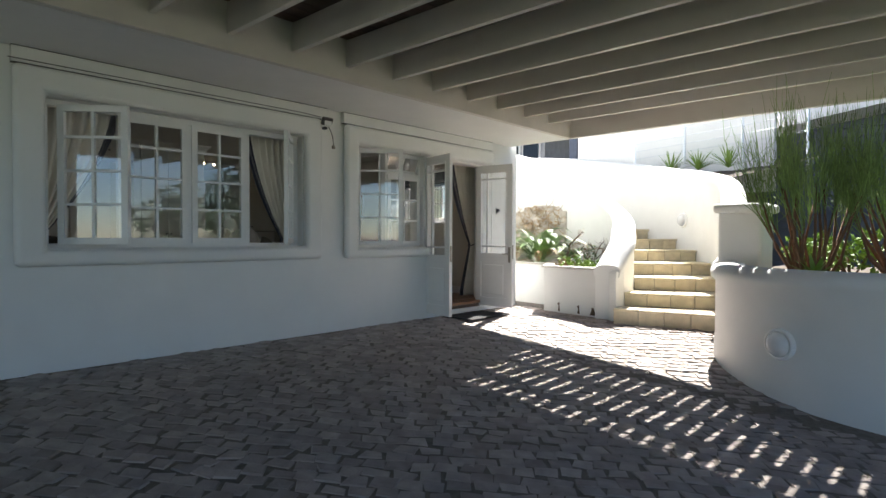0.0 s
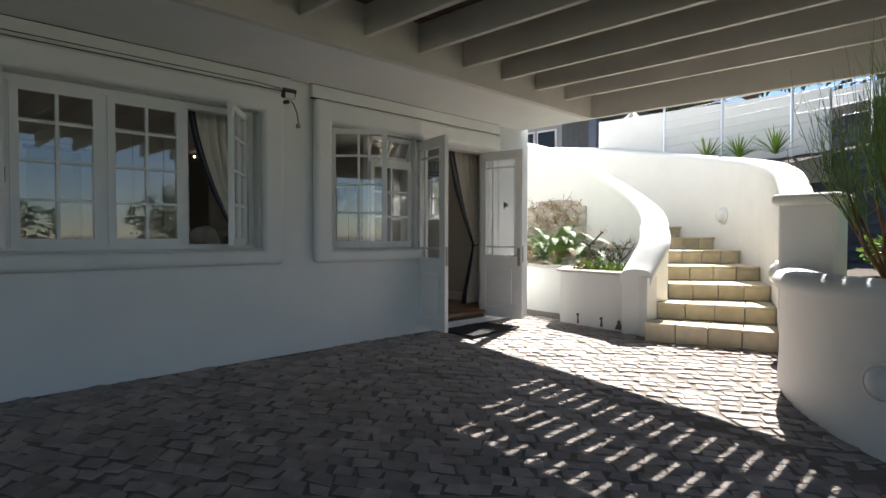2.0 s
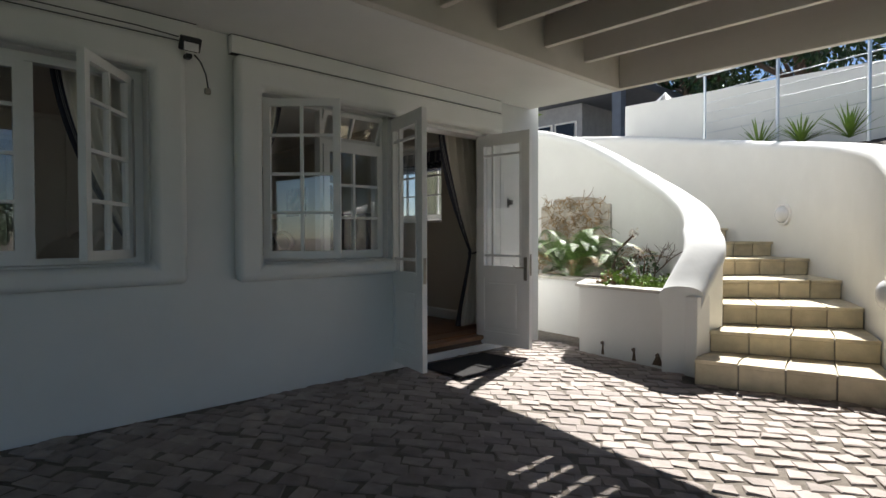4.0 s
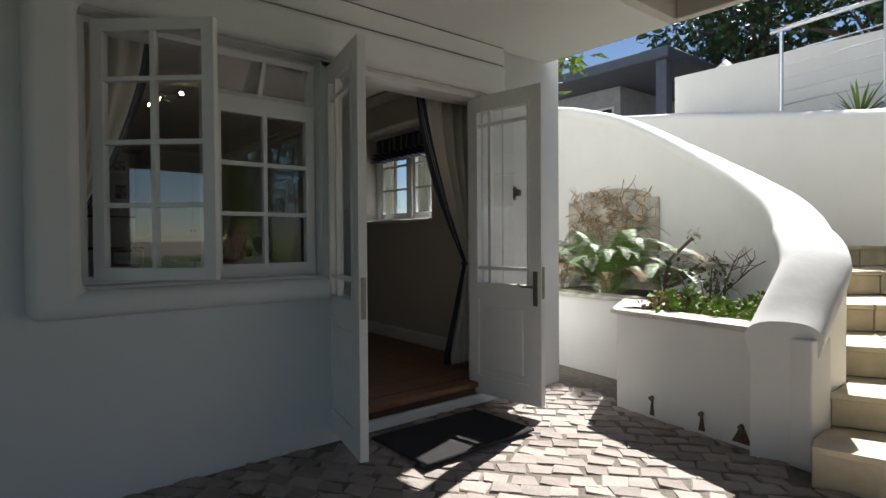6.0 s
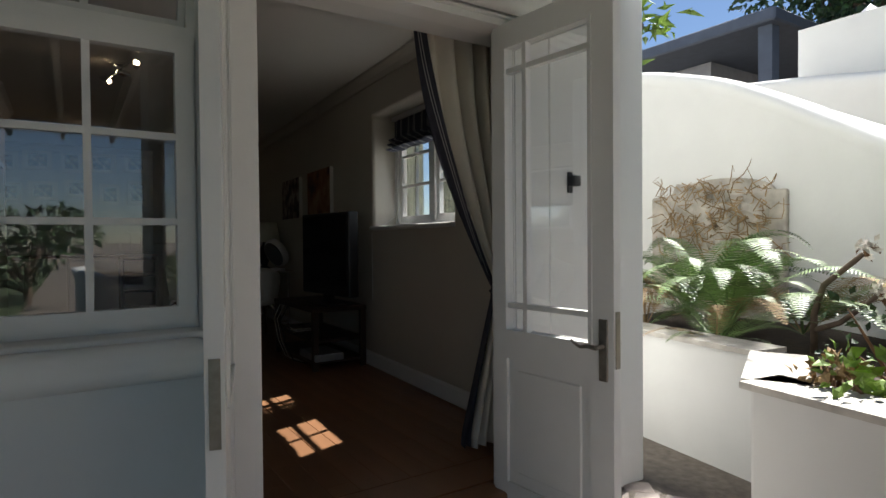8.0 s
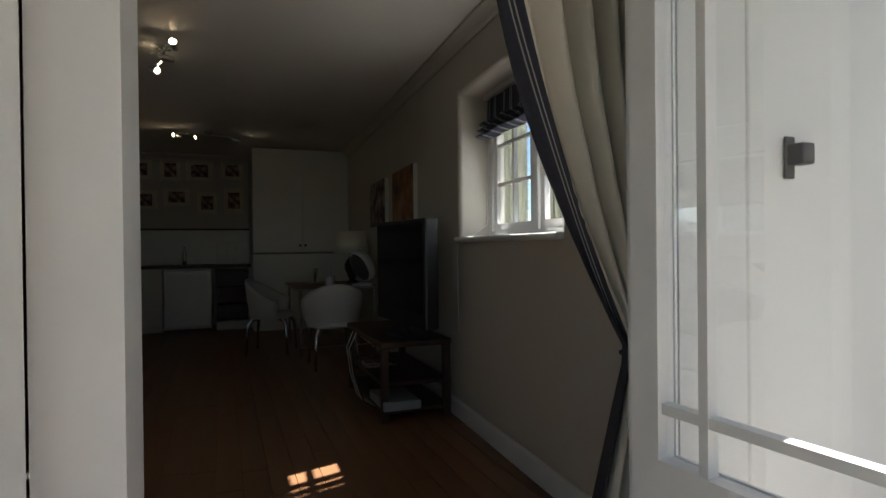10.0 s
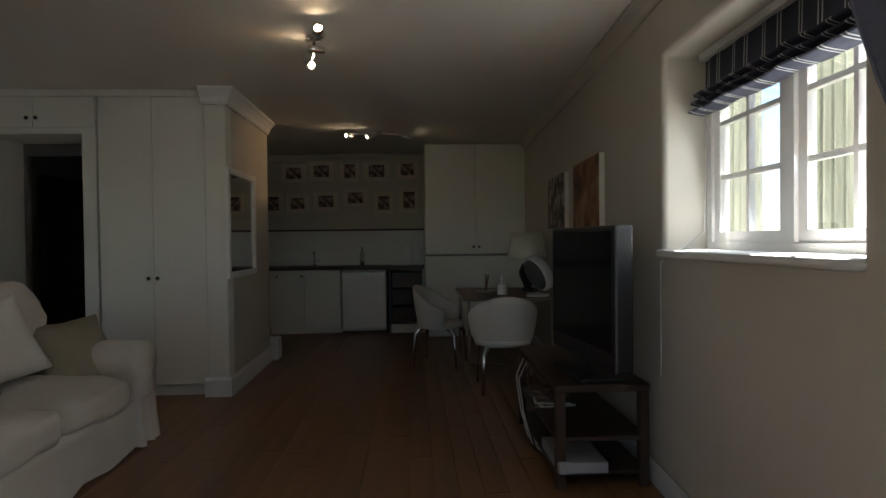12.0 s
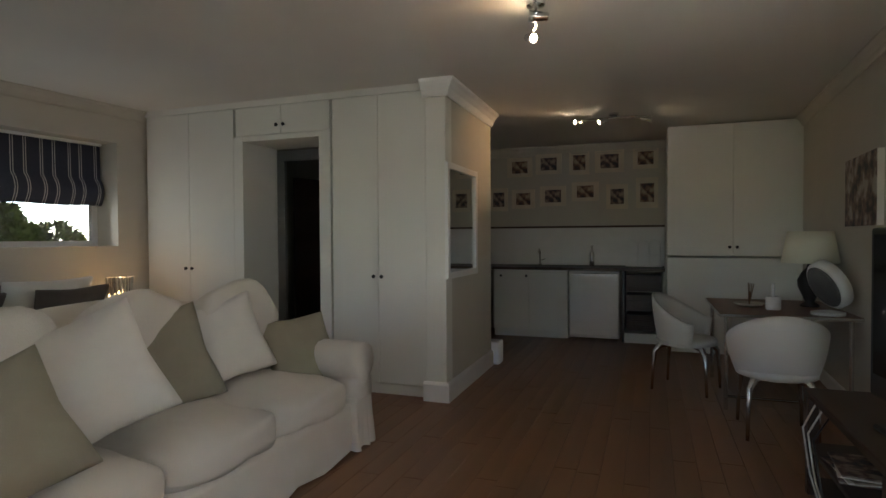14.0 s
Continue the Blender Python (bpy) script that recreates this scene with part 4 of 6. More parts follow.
cupboard("wardrobe", 3.62, 4.50, ZF + 0.10, ZC - 0.06, 2, 1.16, "tall cream built-in wardrobe with small dark knobs")
cupboard("wardrobe", 1.52, 2.58, ZF + 0.10, ZC - 0.06, 2, 1.20, "tall cream built-in wardrobe beside the passage")
cupboard("top_cupboard", 2.60, 3.60, 2.42, ZC - 0.06, 2, 2.50, "shallow cream cupboard above the passage opening")
structure("plinth", boxes((CF - 0.5, CF - 0.05, 1.5, 2.60, ZF - 0.01, ZF + 0.098), (CF - 0.5, CF - 0.05, 3.60, 4.52, ZF - 0.01, ZF + 0.098)), CUPBOARD, "recessed cream plinth under the wardrobes", "trim")
structure("header", boxes((CF - 0.5, CF + 0.004, 1.5, 4.55, ZC - 0.058, ZC - 0.001)), CUPBOARD, "cream filler strip above the wardrobes", "trim")
structure("passage_trim", boxes((CF - 0.5, CF + 0.012, 2.59, 2.69, ZF, 2.415), (CF - 0.5, CF + 0.012, 3.50, 3.61, ZF, 2.415), (CF - 0.5, CF + 0.01, 2.69, 3.50, 2.37, 2.415)), CUPBOARD, "cream door lining of the passage", "trim")
# passage with the bathroom door
structure("wall_passage", boxes((-13.9, CF - 0.55, 3.62, 3.72, ZF, ZC), (-11.75, -11.65, 2.0, 2.95, 2.50, ZC), (-11.75, -11.65, 1.42, 2.0, ZF, ZC), (-11.75, -11.65, 2.95, 3.618, ZF, ZC), (-13.9, CF - 0.55, 1.3, 1.42, ZF, ZC)), INNER, "cream walls of the short passage", "wall")
door_2 = thing("door_2", pose(0, 0, 0), "white inner door frame to a dark bathroom", "door", kind="structure")
part("door_frame", boxes((-11.648, -11.60, 2.0, 2.11, ZF, 2.40), (-11.648, -11.60, 2.86, 2.97, ZF, 2.40), (-11.648, -11.60, 2.0, 2.97, 2.402, 2.52)), GLOSS, door_2)
dl = part("door_leaf", rbox(0, 0.72, -0.02, 0.02, 0, 2.05, 0.004, 1), DARK_WOOD, door_2)
dl.matrix_world = pose(-11.76, 2.13, ZF + 0.01, 0, 0, 165)
sw_ = thing("light_switch", pose(-11.648, 1.82, 1.32), "white light switch on the passage wall", "switch")
part("plate", rbox(0, 0.01, -0.04, 0.04, -0.06, 0.06, 0.004, 1), GLOSS, sw_)
part("rocker", rbox(0.009, 0.016, -0.015, 0.015, -0.025, 0.025, 0.003, 1), GLOSS, sw_)

# end pillar, mirror and return wall
structure("wall_return", rbox(-11.55, CF - 0.02, 4.52, 4.66, ZF, ZC, 0.006, 1), INNER, "cream end wall between wardrobe and kitchenette", "wall")
structure("pilaster", rbox(CF - 0.12, CF + 0.03, 4.50, 4.675, ZF, ZC - 0.13, 0.006, 1), CUPBOARD, "white pilaster at the end of the wardrobes", "pillar")
moulding("cornice", [(-11.55, 4.66), (CF + 0.03, 4.68), (CF + 0.03, 4.48)], "moulded white capital and cornice of the pilaster", 0.13, 0.085)
moulding("baseboard", [(-11.55, 4.66), (CF + 0.03, 4.68), (CF + 0.03, 4.48)], "white stepped base of the pilaster", 0.16, 0.022, ZF, True)
mirror = thing("wall_mirror", pose(-10.55, 4.665, 1.62), "white-framed mirror on the return wall", "mirror")
bm = wall_with_holes(bmesh.new(), -0.41, 0.41, -0.47, 0.47, [(-0.36, 0.36, -0.42, 0.42)], 0.0, 0.03, "x")
part("frame", bm, GLOSS, mirror)
part("glass", boxes((-0.36, 0.36, 0.004, 0.012, -0.42, 0.42)), mat("mirror_silver", (0.85, 0.87, 0.86), 0.03, 1.0, vary=0.01), mirror)
small_box = tagged(mesh_ob("white_bin", rbox(-11.75, -11.56, 4.55, 4.74, ZF, ZF + 0.24, 0.02, 2), GLOSS), "small white bin at the end of the wall", "bin")

# ---- kitchenette ----
KF, KB = -13.28, -13.9
unit = thing("kitchen_unit", pose(0, 0, 0), "cream base unit below the sink with two doors", "cabinet")
part("body", boxes((KB, KF - 0.02, 4.22, 5.20, ZF + 0.09, 1.05)), CUPBOARD, unit)
part("toe_kick", boxes((KB, KF - 0.06, 4.22, 5.20, ZF, ZF + 0.088)), CUPBOARD, unit)
for a, b, ky in ((4.23, 4.70, 4.30), (4.71, 5.19, 4.64)):
    d = part("door", rbox(KF - 0.018, KF, a, b, ZF + 0.10, 1.02, 0.003, 1), CUPBOARD, unit)
    knob(d, KF, ky + 0.03, 0.97)
drawers = thing("drawer_unit", pose(0, 0, 0), "cream drawer unit in the kitchen corner", "cabinet")
part("body", boxes((-13.26, -11.75, 3.74, 4.18, ZF + 0.09, 1.05)), CUPBOARD, drawers)
for k in range(4):
    d = part("drawer", rbox(-12.4, -11.77, 4.182, 4.20, ZF + 0.11 + 0.205 * k, ZF + 0.305 + 0.205 * k, 0.003, 1), CUPBOARD, drawers)
    part("handle", boxes((-12.2, -11.97, 4.202, 4.222, ZF + 0.235 + 0.205 * k, ZF + 0.245 + 0.205 * k)), BLACK, d)
tagged(mesh_ob("worktop", boxes((KB, KF + 0.03, 3.74, 6.37, 1.052, 1.09), (KF + 0.031, -11.73, 3.74, 4.22, 1.052, 1.09)), DARK_WOOD), "dark brown wooden kitchen worktop", "worktop")
fridge = thing("fridge", pose(0, 0, 0), "white under-counter fridge between units", "fridge")
part("body", boxes((KB, KF - 0.04, 5.22, 5.84, ZF + 0.03, 1.04)), GLOSS, fridge)
part("door", rbox(KF - 0.038, KF + 0.03, 5.225, 5.835, ZF + 0.07, 1.02, 0.012, 2), GLOSS, fridge)
part("grip", boxes((KF + 0.028, KF + 0.036, 5.26, 5.80, 0.985, 1.0)), STEEL, fridge)
rack = thing("crate_shelf", pose(0, 0, 0), "open kitchen shelf with three dark crates", "shelf")
part("side", boxes((KB, KF, 5.87, 5.90, ZF, 1.05)), BLACK, rack)
part("side", boxes((KB, KF, 6.35, 6.378, ZF, 1.05)), CUPBOARD, rack)
part("base", boxes((KB, KF, 5.90, 6.35, ZF, ZF + 0.12)), CUPBOARD, rack)
for k in range(3):
    z = ZF + 0.15 + 0.245 * k
    c = part("crate", boxes((KF - 0.4, KF - 0.02, 5.92, 6.33, z, z + 0.20)), DARK_WOOD, rack)
    for q in range(3):
        part("slat", boxes((KF - 0.018, KF - 0.004, 5.92, 6.33, z + 0.01 + 0.066 * q, z + 0.062 + 0.066 * q)), DARK_WOOD, c)
cupboard("tall_cupboard", 6.385, RW + 0.235, 1.26, ZC - 0.015, 2, 1.36, "tall cream cupboard doors up to the ceiling", x=-12.85, depth=1.0)
cupboard("base_cupboard", 6.385, RW + 0.235, ZF + 0.005, 1.24, 1, 0, "cream lower cupboard beside the crates", x=-12.85, depth=1.0)
structure("splashback", boxes((KB, KB + 0.012, 3.72, 6.38, 1.091, 1.60)), GLOSS, "white tiled splashback above the worktop", "tiles")
tagged(mesh_ob("display_ledge", boxes((KB, KB + 0.05, 3.72, 6.38, 1.605, 1.63)), DARK_WOOD), "thin dark ledge above the splashback", "ledge")
moulding("cornice", [(KB + 0.002, 6.38), (KB + 0.002, 3.72)], "moulded cornice above the kitchenette", 0.12, 0.08, material=INNER)


def turn_tap(y):
    th = thing("tap", pose(KB + 0.18, y, 1.09), "chrome swan-neck kitchen tap", "tap", "kitchen taps")
    bm = bmesh.new()
    tube(bm, [(0, 0, 0), (0, 0, 0.16), (0.02, 0, 0.21), (0.06, 0, 0.225), (0.10, 0, 0.20), (0.11, 0, 0.17)], 0.011)
    part("spout", bm, CHROME, th)
    part("base", lathe([(0.028, 0), (0.028, 0.02), (0.015, 0.035)], 14), CHROME, th)
    part("lever", tube(bmesh.new(), [(0, 0.015, 0.07), (0.0, 0.07, 0.09)], 0.006), CHROME, th)


turn_tap(4.77)
kettle = thing("kettle", pose(-13.2, 3.98, 1.09), "small black kettle on the worktop", "kettle")
part("body", lathe([(0.07, 0), (0.085, 0.02), (0.08, 0.12), (0.055, 0.19), (0.02, 0.21)], 18), BLACK, kettle, smooth=True)
part("spout", tube(bmesh.new(), [(0.07, 0, 0.11), (0.12, 0, 0.16)], [0.02, 0.012]), BLACK, kettle)
part("handle", tube(bmesh.new(), [(-0.07, 0, 0.17), (-0.11, 0, 0.14), (-0.10, 0, 0.06), (-0.08, 0, 0.04)], 0.01), BLACK, kettle)
bottle = thing("bottle", pose(KB + 0.12, 5.46, 1.09), "slim clear bottle beside the wall", "bottle")
part("body", lathe([(0.03, 0), (0.033, 0.01), (0.033, 0.16), (0.013, 0.21), (0.012, 0.27)], 14), CHROME, bottle, smooth=True)
# arched wire rack on the worktop
wr = thing("plate_rack", pose(KB + 0.2, 6.12, 1.09), "white metal rack with three arched panels", "rack")
for k in range(3):
    bm = bmesh.new()
    y0 = -0.21 + 0.14 * k
    tube(bm, [(0, y0, 0), (0, y0, 0.28)] + [(0, y0 + 0.065 - 0.065 * math.cos(a), 0.28 + 0.065 * math.sin(a)) for a in [math.pi * q / 8 for q in range(1, 8)]] + [(0, y0 + 0.13, 0.28), (0, y0 + 0.13, 0)], 0.007, 6)
    part("arch", bm, GLOSS, wr)
    bm = bmesh.new()
    tube(bm, [(0, y0, 0.15), (0, y0 + 0.13, 0.15)], 0.005, 5)
    part("bar", bm, GLOSS, wr)
part("foot_rail", boxes((-0.05, 0.05, -0.22, 0.22, 0, 0.015)), GLOSS, wr)


def picture(name, m, w, h, frame_w, material, art, label, group="", mount=None):
    """A framed picture facing local +x, with art made of plain blots."""
    th = thing(name, m, label, "picture", group)
    bm = wall_with_holes(bmesh.new(), -w / 2, w / 2, -h / 2, h / 2, [(-w / 2 + frame_w, w / 2 - frame_w, -h / 2 + frame_w, h / 2 - frame_w)], 0.002, 0.028, "y")
    part("frame", bm, material, th)
    part("mount", boxes((0.003, 0.012, -w / 2 + frame_w, w / 2 - frame_w, -h / 2 + frame_w, h / 2 - frame_w)), mount or LINEN, th)
    part("print", boxes((0.0125, 0.015, -w * art, w * art, -h * art, h * art)), random.choice(PRINTS), th)
    return th


def blot_mat(name, a, b, c, scale):
    m = mat(name, a, 0.6, vary=0.2, scale=scale)
    nt = m.node_tree
    n, link = nt.nodes, nt.links.new
    t = n.new("ShaderNodeTexNoise")
    t.inputs["Scale"].default_value, t.inputs["Detail"].default_value = scale, 4
    link(n["Texture Coordinate"].outputs["Object"], t.inputs["Vector"])
    r = n.new("ShaderNodeValToRGB")
    r.color_ramp.elements[0].position, r.color_ramp.elements[0].color = 0.38, (*a, 1)
    r.color_ramp.elements[1].position, r.color_ramp.elements[1].color = 0.62, (*c, 1)
    e = r.color_ramp.elements.new(0.5)
    e.color = (*b, 1)
    link(t.outputs["Fac"], r.inputs[0]), link(r.outputs[0], n["Principled BSDF"].inputs["Base Color"])
    return m


PRINTS = [blot_mat("sepia_print", (0.07, 0.05, 0.05), (0.22, 0.12, 0.08), (0.45, 0.36, 0.26), 14), blot_mat("dusky_print", (0.05, 0.05, 0.06), (0.16, 0.10, 0.09), (0.38, 0.30, 0.24), 18)]
FRAME_WOOD = mat("pale_frame_wood", (0.68, 0.60, 0.48), 0.6, vary=0.08)
random.seed(4)
for y, z, w, h in ((4.45, 2.47, 0.36, 0.27), (4.86, 2.50, 0.36, 0.28), (5.28, 2.50, 0.27, 0.33), (5.68, 2.50, 0.38, 0.30), (6.14, 2.52, 0.32, 0.28),
                   (4.14, 2.02, 0.27, 0.33), (4.50, 2.02, 0.33, 0.27), (4.92, 2.05, 0.36, 0.28), (5.36, 2.10, 0.36, 0.26), (5.78, 2.02, 0.28, 0.33), (6.16, 2.06, 0.28, 0.40)):
    picture("picture", pose(KB, y, z, 0, 0, random.uniform(-0.4, 0.4)), w, h, 0.022, FRAME_WOOD, 0.31, "small framed sepia print on the kitchen wall", "prints above the kitchenette", FRAME_WOOD)
ABSTRACT = blot_mat("autumn_abstract", (0.06, 0.03, 0.03), (0.30, 0.12, 0.05), (0.42, 0.28, 0.16), 3.5)
FLORAL = blot_mat("grey_floral_abstract", (0.05, 0.045, 0.05), (0.22, 0.15, 0.12), (0.45, 0.40, 0.36), 9)
for x0, x1, z0, z1, pm, lab in ((-9.88, -9.12, 1.53, 2.04, ABSTRACT, "unframed canvas in rust and brown tones"), (-10.98, -10.22, 1.55, 2.04, FLORAL, "unframed canvas with a grey floral pattern")):
    th = thing("canvas_picture", SLANT @ pose((x0 + x1) / 2, RW - 0.001, (z0 + z1) / 2), lab, "picture", "canvases on the window wall")
    w, h = (x1 - x0) / 2, (z1 - z0) / 2
    part("stretcher", boxes((-w, w, -0.038, -0.001, -h, h)), LINEN, th)
    part("painting", boxes((-w + 0.002, w - 0.002, -0.042, -0.039, -h, h)), pm, th)

# ---- ceiling spots ----
GLOW = glow_mat("halogen_bulb", (1.0, 0.78, 0.5), 5)


def spot_bar(at, turn, heads, label):
    th = thing("ceiling_spot_bar", Matrix.Translation(at) @ pose(0, 0, 0, 0, 0, turn), label, "ceiling lamp", "spot bars")
    part("rose", lathe([(0.05, 0), (0.05, -0.02), (0.02, -0.028)], 18), CHROME, th)
    bm = bmesh.new()
    tube(bm, [(-0.36, 0, -0.05), (-0.2, 0.02, -0.045), (0, 0, -0.04), (0.2, -0.02, -0.045), (0.36, 0, -0.05)], 0.011, 8)
    tube(bm, [(0, 0, 0), (0, 0, -0.045)], 0.009, 8)
    part("bar", bm, CHROME, th)
    for x, aim, lit in heads:
        d = Vector(aim).normalized()
        m = Matrix.Translation((x, 0, -0.075)) @ d.to_track_quat("Z", "Y").to_matrix().to_4x4()
        hd = part("lamp_head", lathe([(0.018, -0.07), (0.022, -0.06), (0.026, 0.0), (0.031, 0.035), (0.026, 0.036), (0.022, 0.012)], 16), CHROME, th, smooth=True)
        hd.matrix_basis = m
        part("joint", tube(bmesh.new(), [(x, 0, -0.045), (x, 0, -0.08)], 0.007, 6), CHROME, th)
        b = part("bulb", lathe([(0.020, 0.012), (0.020, 0.03), (0.012, 0.034)], 12), GLOW if lit else LAMP_GLASS, hd)
        if lit:
            l = new("spot_light", bpy.data.lights.new("spot_light", "SPOT"))
            l.data.energy, l.data.color, l.data.spot_size, l.data.spot_blend, l.data.shadow_soft_size = lit, (1.0, 0.6, 0.28), radians(52), 0.8, 0.02
            l.parent = th
            l.matrix_basis = Matrix.Translation(Vector((x, 0, -0.075)) + d * 0.045) @ (-d).to_track_quat("Z", "Y").to_matrix().to_4x4()
    return th


spot_bar((-8.92, 5.63, ZC), 15, ((-0.33, (0.75, 0.3, -0.3), 0.05), (0.0, (-0.1, -1.0, 0.10), 0.16), (0.33, (1.0, -0.35, 0.16), 0.05)), "chrome ceiling spot bar with three adjustable heads")
spot_bar((-11.95, 5.85, ZC), 97, ((-0.36, (-0.7, -0.5, 0.02), 0.08), (-0.12, (-1, -0.5, -0.32), 1.1), (0.33, (1.0, -0.1, -0.25), 0.05)), "chrome ceiling spot bar before the kitchenette")


# ---- sofa ----
def puff(w, d, h, r=0.35, n=10, seed=1, sag=0.0):
    """A stuffed cushion: a box drawn out to soft sides and corners."""
    rnd = random.Random(seed)
    bm = bmesh.new()
    bmesh.ops.create_cube(bm, size=2)
    bmesh.ops.subdivide_edges(bm, edges=bm.edges[:], cuts=n, use_grid_fill=True)
    for v in bm.verts:
        x, y, z = v.co
        k = 1 - r * 0.5 * (x * x * y * y)
        bulge = (1 - 0.82 * max(abs(x), abs(y)) ** 4) if abs(z) > 0.02 else 0.2
        q = noise.noise(Vector((x * 1.7 + seed, y * 1.7, z))) * 0.05
        e = 1 - 0.10 * (1 - abs(x)) * (abs(y) > 0.99) - 0.10 * (1 - abs(y)) * (abs(x) > 0.99)
        v.co = Vector((x * w / 2 * e, y * d / 2 * e, z * h / 2 * max(0.18, bulge) + q * h - sag * (1 - x * x)))
    bmesh.ops.recalc_face_normals(bm, faces=bm.faces[:])
    return bm


def seat_block(w, d, h, seed):
    """A seat cushion with rounded sides and a crowned top."""
    bm = bmesh.new()
    bmesh.ops.create_cube(bm, size=2)
    bmesh.ops.subdivide_edges(bm, edges=bm.edges[:], cuts=15, use_grid_fill=True)
    for v in bm.verts:
        x, y, z = v.co
        s = (abs(x) ** 5 + abs(y) ** 5 + abs(z) ** 5) ** 0.2
        p = v.co / s * (0.35 + 0.65 * 1)
        q = noise.noise(Vector((x * 1.3 + seed, y * 1.3, z * 1.3))) * 0.035 + noise.noise(Vector((x * 4 + seed, y * 4, z * 4))) * 0.008
        v.co = Vector((p.x * w / 2, p.y * d / 2, p.z * h / 2 + (0.06 * h * 4 * (1 - x * x) * (1 - y * y) if z > 0 else 0) + q))
    return bm


sofa = thing("sofa", pose(-9.18, 3.50, ZF), "off-white slipcovered sofa with rolled arms and a pleated skirt", "sofa")
SL, SD = 2.5, 1.0


def skirted(x0, x1, y0, y1, z0, z1, seed, waves=24):
    """A cloth-covered block whose sides hang in soft folds to the floor."""
    bm = bmesh.new()
    per = []
    n = 26
    for k in range(n):
        per.append((x0 + (x1 - x0) * k / n, y0))
    for k in range(n):
        per.append((x1, y0 + (y1 - y0) * k / n))
    for k in range(n):
        per.append((x1 - (x1 - x0) * k / n, y1))
    for k in range(n):
        per.append((x0, y1 - (y1 - y0) * k / n))
    cx, cy = (x0 + x1) / 2, (y0 + y1) / 2
    rows = []
    for j in range(9):
        u = j / 8
        z = z1 + (z0 - z1) * u
        row = []
        for i, (x, y) in enumerate(per):
            o = 0.022 * u * u * math.sin(i * 2 * math.pi * waves / len(per) + seed + math.sin(i * 0.37) * 1.6) + 0.02 * u + 0.008 * noise.noise(Vector((x * 5, y * 5, z * 5 + seed)))
            d = Vector((x - cx, y - cy, 0))
            d = Vector((1 if x >= x1 - 1e-6 else -1 if x <= x0 + 1e-6 else 0, 1 if y >= y1 - 1e-6 else -1 if y <= y0 + 1e-6 else 0, 0)).normalized()
            row.append(bm.verts.new((x + d.x * o, y + d.y * o, z)))
        rows.append(row)
    m = len(per)
    for a, b in zip(rows, rows[1:]):
        for i in range(m):
            bm.faces.new((a[i], a[(i + 1) % m], b[(i + 1) % m], b[i]))
    bm.faces.new(rows[0])
    bmesh.ops.recalc_face_normals(bm, faces=bm.faces[:])
    return bm


part("base", skirted(0.05, SL - 0.05, 0.05, SD - 0.03, 0.015, 0.30, 1, 17), SLIP, sofa, smooth=True)


def arm(x0):
    bm = bmesh.new()
    prof = []
    for q in range(15):
        a = math.radians(-60 + 300 * q / 14)
        prof.append((0.115 + 0.135 * math.cos(a), 0.545 + 0.125 * math.sin(a)))
    prof = [(0.21, 0.30), (0.22, 0.42)] + prof + [(0.02, 0.42), (0.01, 0.3)]
    rows = []
    for j in range(13):
        y = 0.03 + (SD - 0.02) * j / 12
        w = 1 - 0.08 * (j in (0, 12))
        row = [bm.verts.new((x0 + 0.115 + (px - 0.115) * w + 0.006 * noise.noise(Vector((y * 4, px * 6, x0))), y, 0.545 + (pz - 0.545) * w + 0.008 * noise.noise(Vector((y * 3, pz * 6, x0 + 3))))) for px, pz in prof]
        rows.append(row)
    for a, b in zip(rows, rows[1:]):
        for i in range(len(prof) - 1):
            bm.faces.new((a[i], a[i + 1], b[i + 1], b[i]))
    bm.faces.new(rows[0]), bm.faces.new(rows[-1][::-1])
    bmesh.ops.recalc_face_normals(bm, faces=bm.faces[:])
    return bm


part("arm", arm(0.0), SLIP, sofa, smooth=True)
part("arm", arm(SL - 0.23), SLIP, sofa, smooth=True)
part("skirt", skirted(0.015, 0.225, 0.03, SD, 0.012, 0.33, 3, 9), SLIP, sofa, smooth=True)
part("skirt", skirted(SL - 0.225, SL - 0.015, 0.03, SD, 0.012, 0.33, 4, 9), SLIP, sofa, smooth=True)
bk = seat_block(SL - 0.4, 0.26, 0.62, 7)
o = part("backrest", bk, SLIP, sofa, smooth=True)
o.matrix_basis = pose(SL / 2, 0.14, 0.55)
for k in range(3):
    c = part("seat_cushion", seat_block(0.70, 0.80, 0.21, 11 + k), SLIP, sofa, smooth=True)
    c.matrix_basis = pose(0.56 + 0.69 * k, 0.60, 0.375)
    c = part("back_cushion", seat_block(0.68, 0.24, 0.52, 21 + k), SLIP, sofa, smooth=True)
    c.matrix_basis = pose(0.56 + 0.69 * k, 0.33, 0.70, -14, 0, 0)


def cushion(x, y, z, lean, turn, spin, size, material, label, seed):
    """A scatter cushion that leans back by lean degrees, turned and spun in its own plane."""
    ob = tagged(mesh_ob("cushion", puff(size, size, 0.20, 0.3, 10, seed), material, smooth=True), label, "cushion", "scatter cushions on the sofa")
    ob.matrix_world = pose(x, y, z, 0, 0, turn) @ pose(0, 0, 0, -lean, 0, 0) @ pose(0, 0, 0, 0, 0, spin)


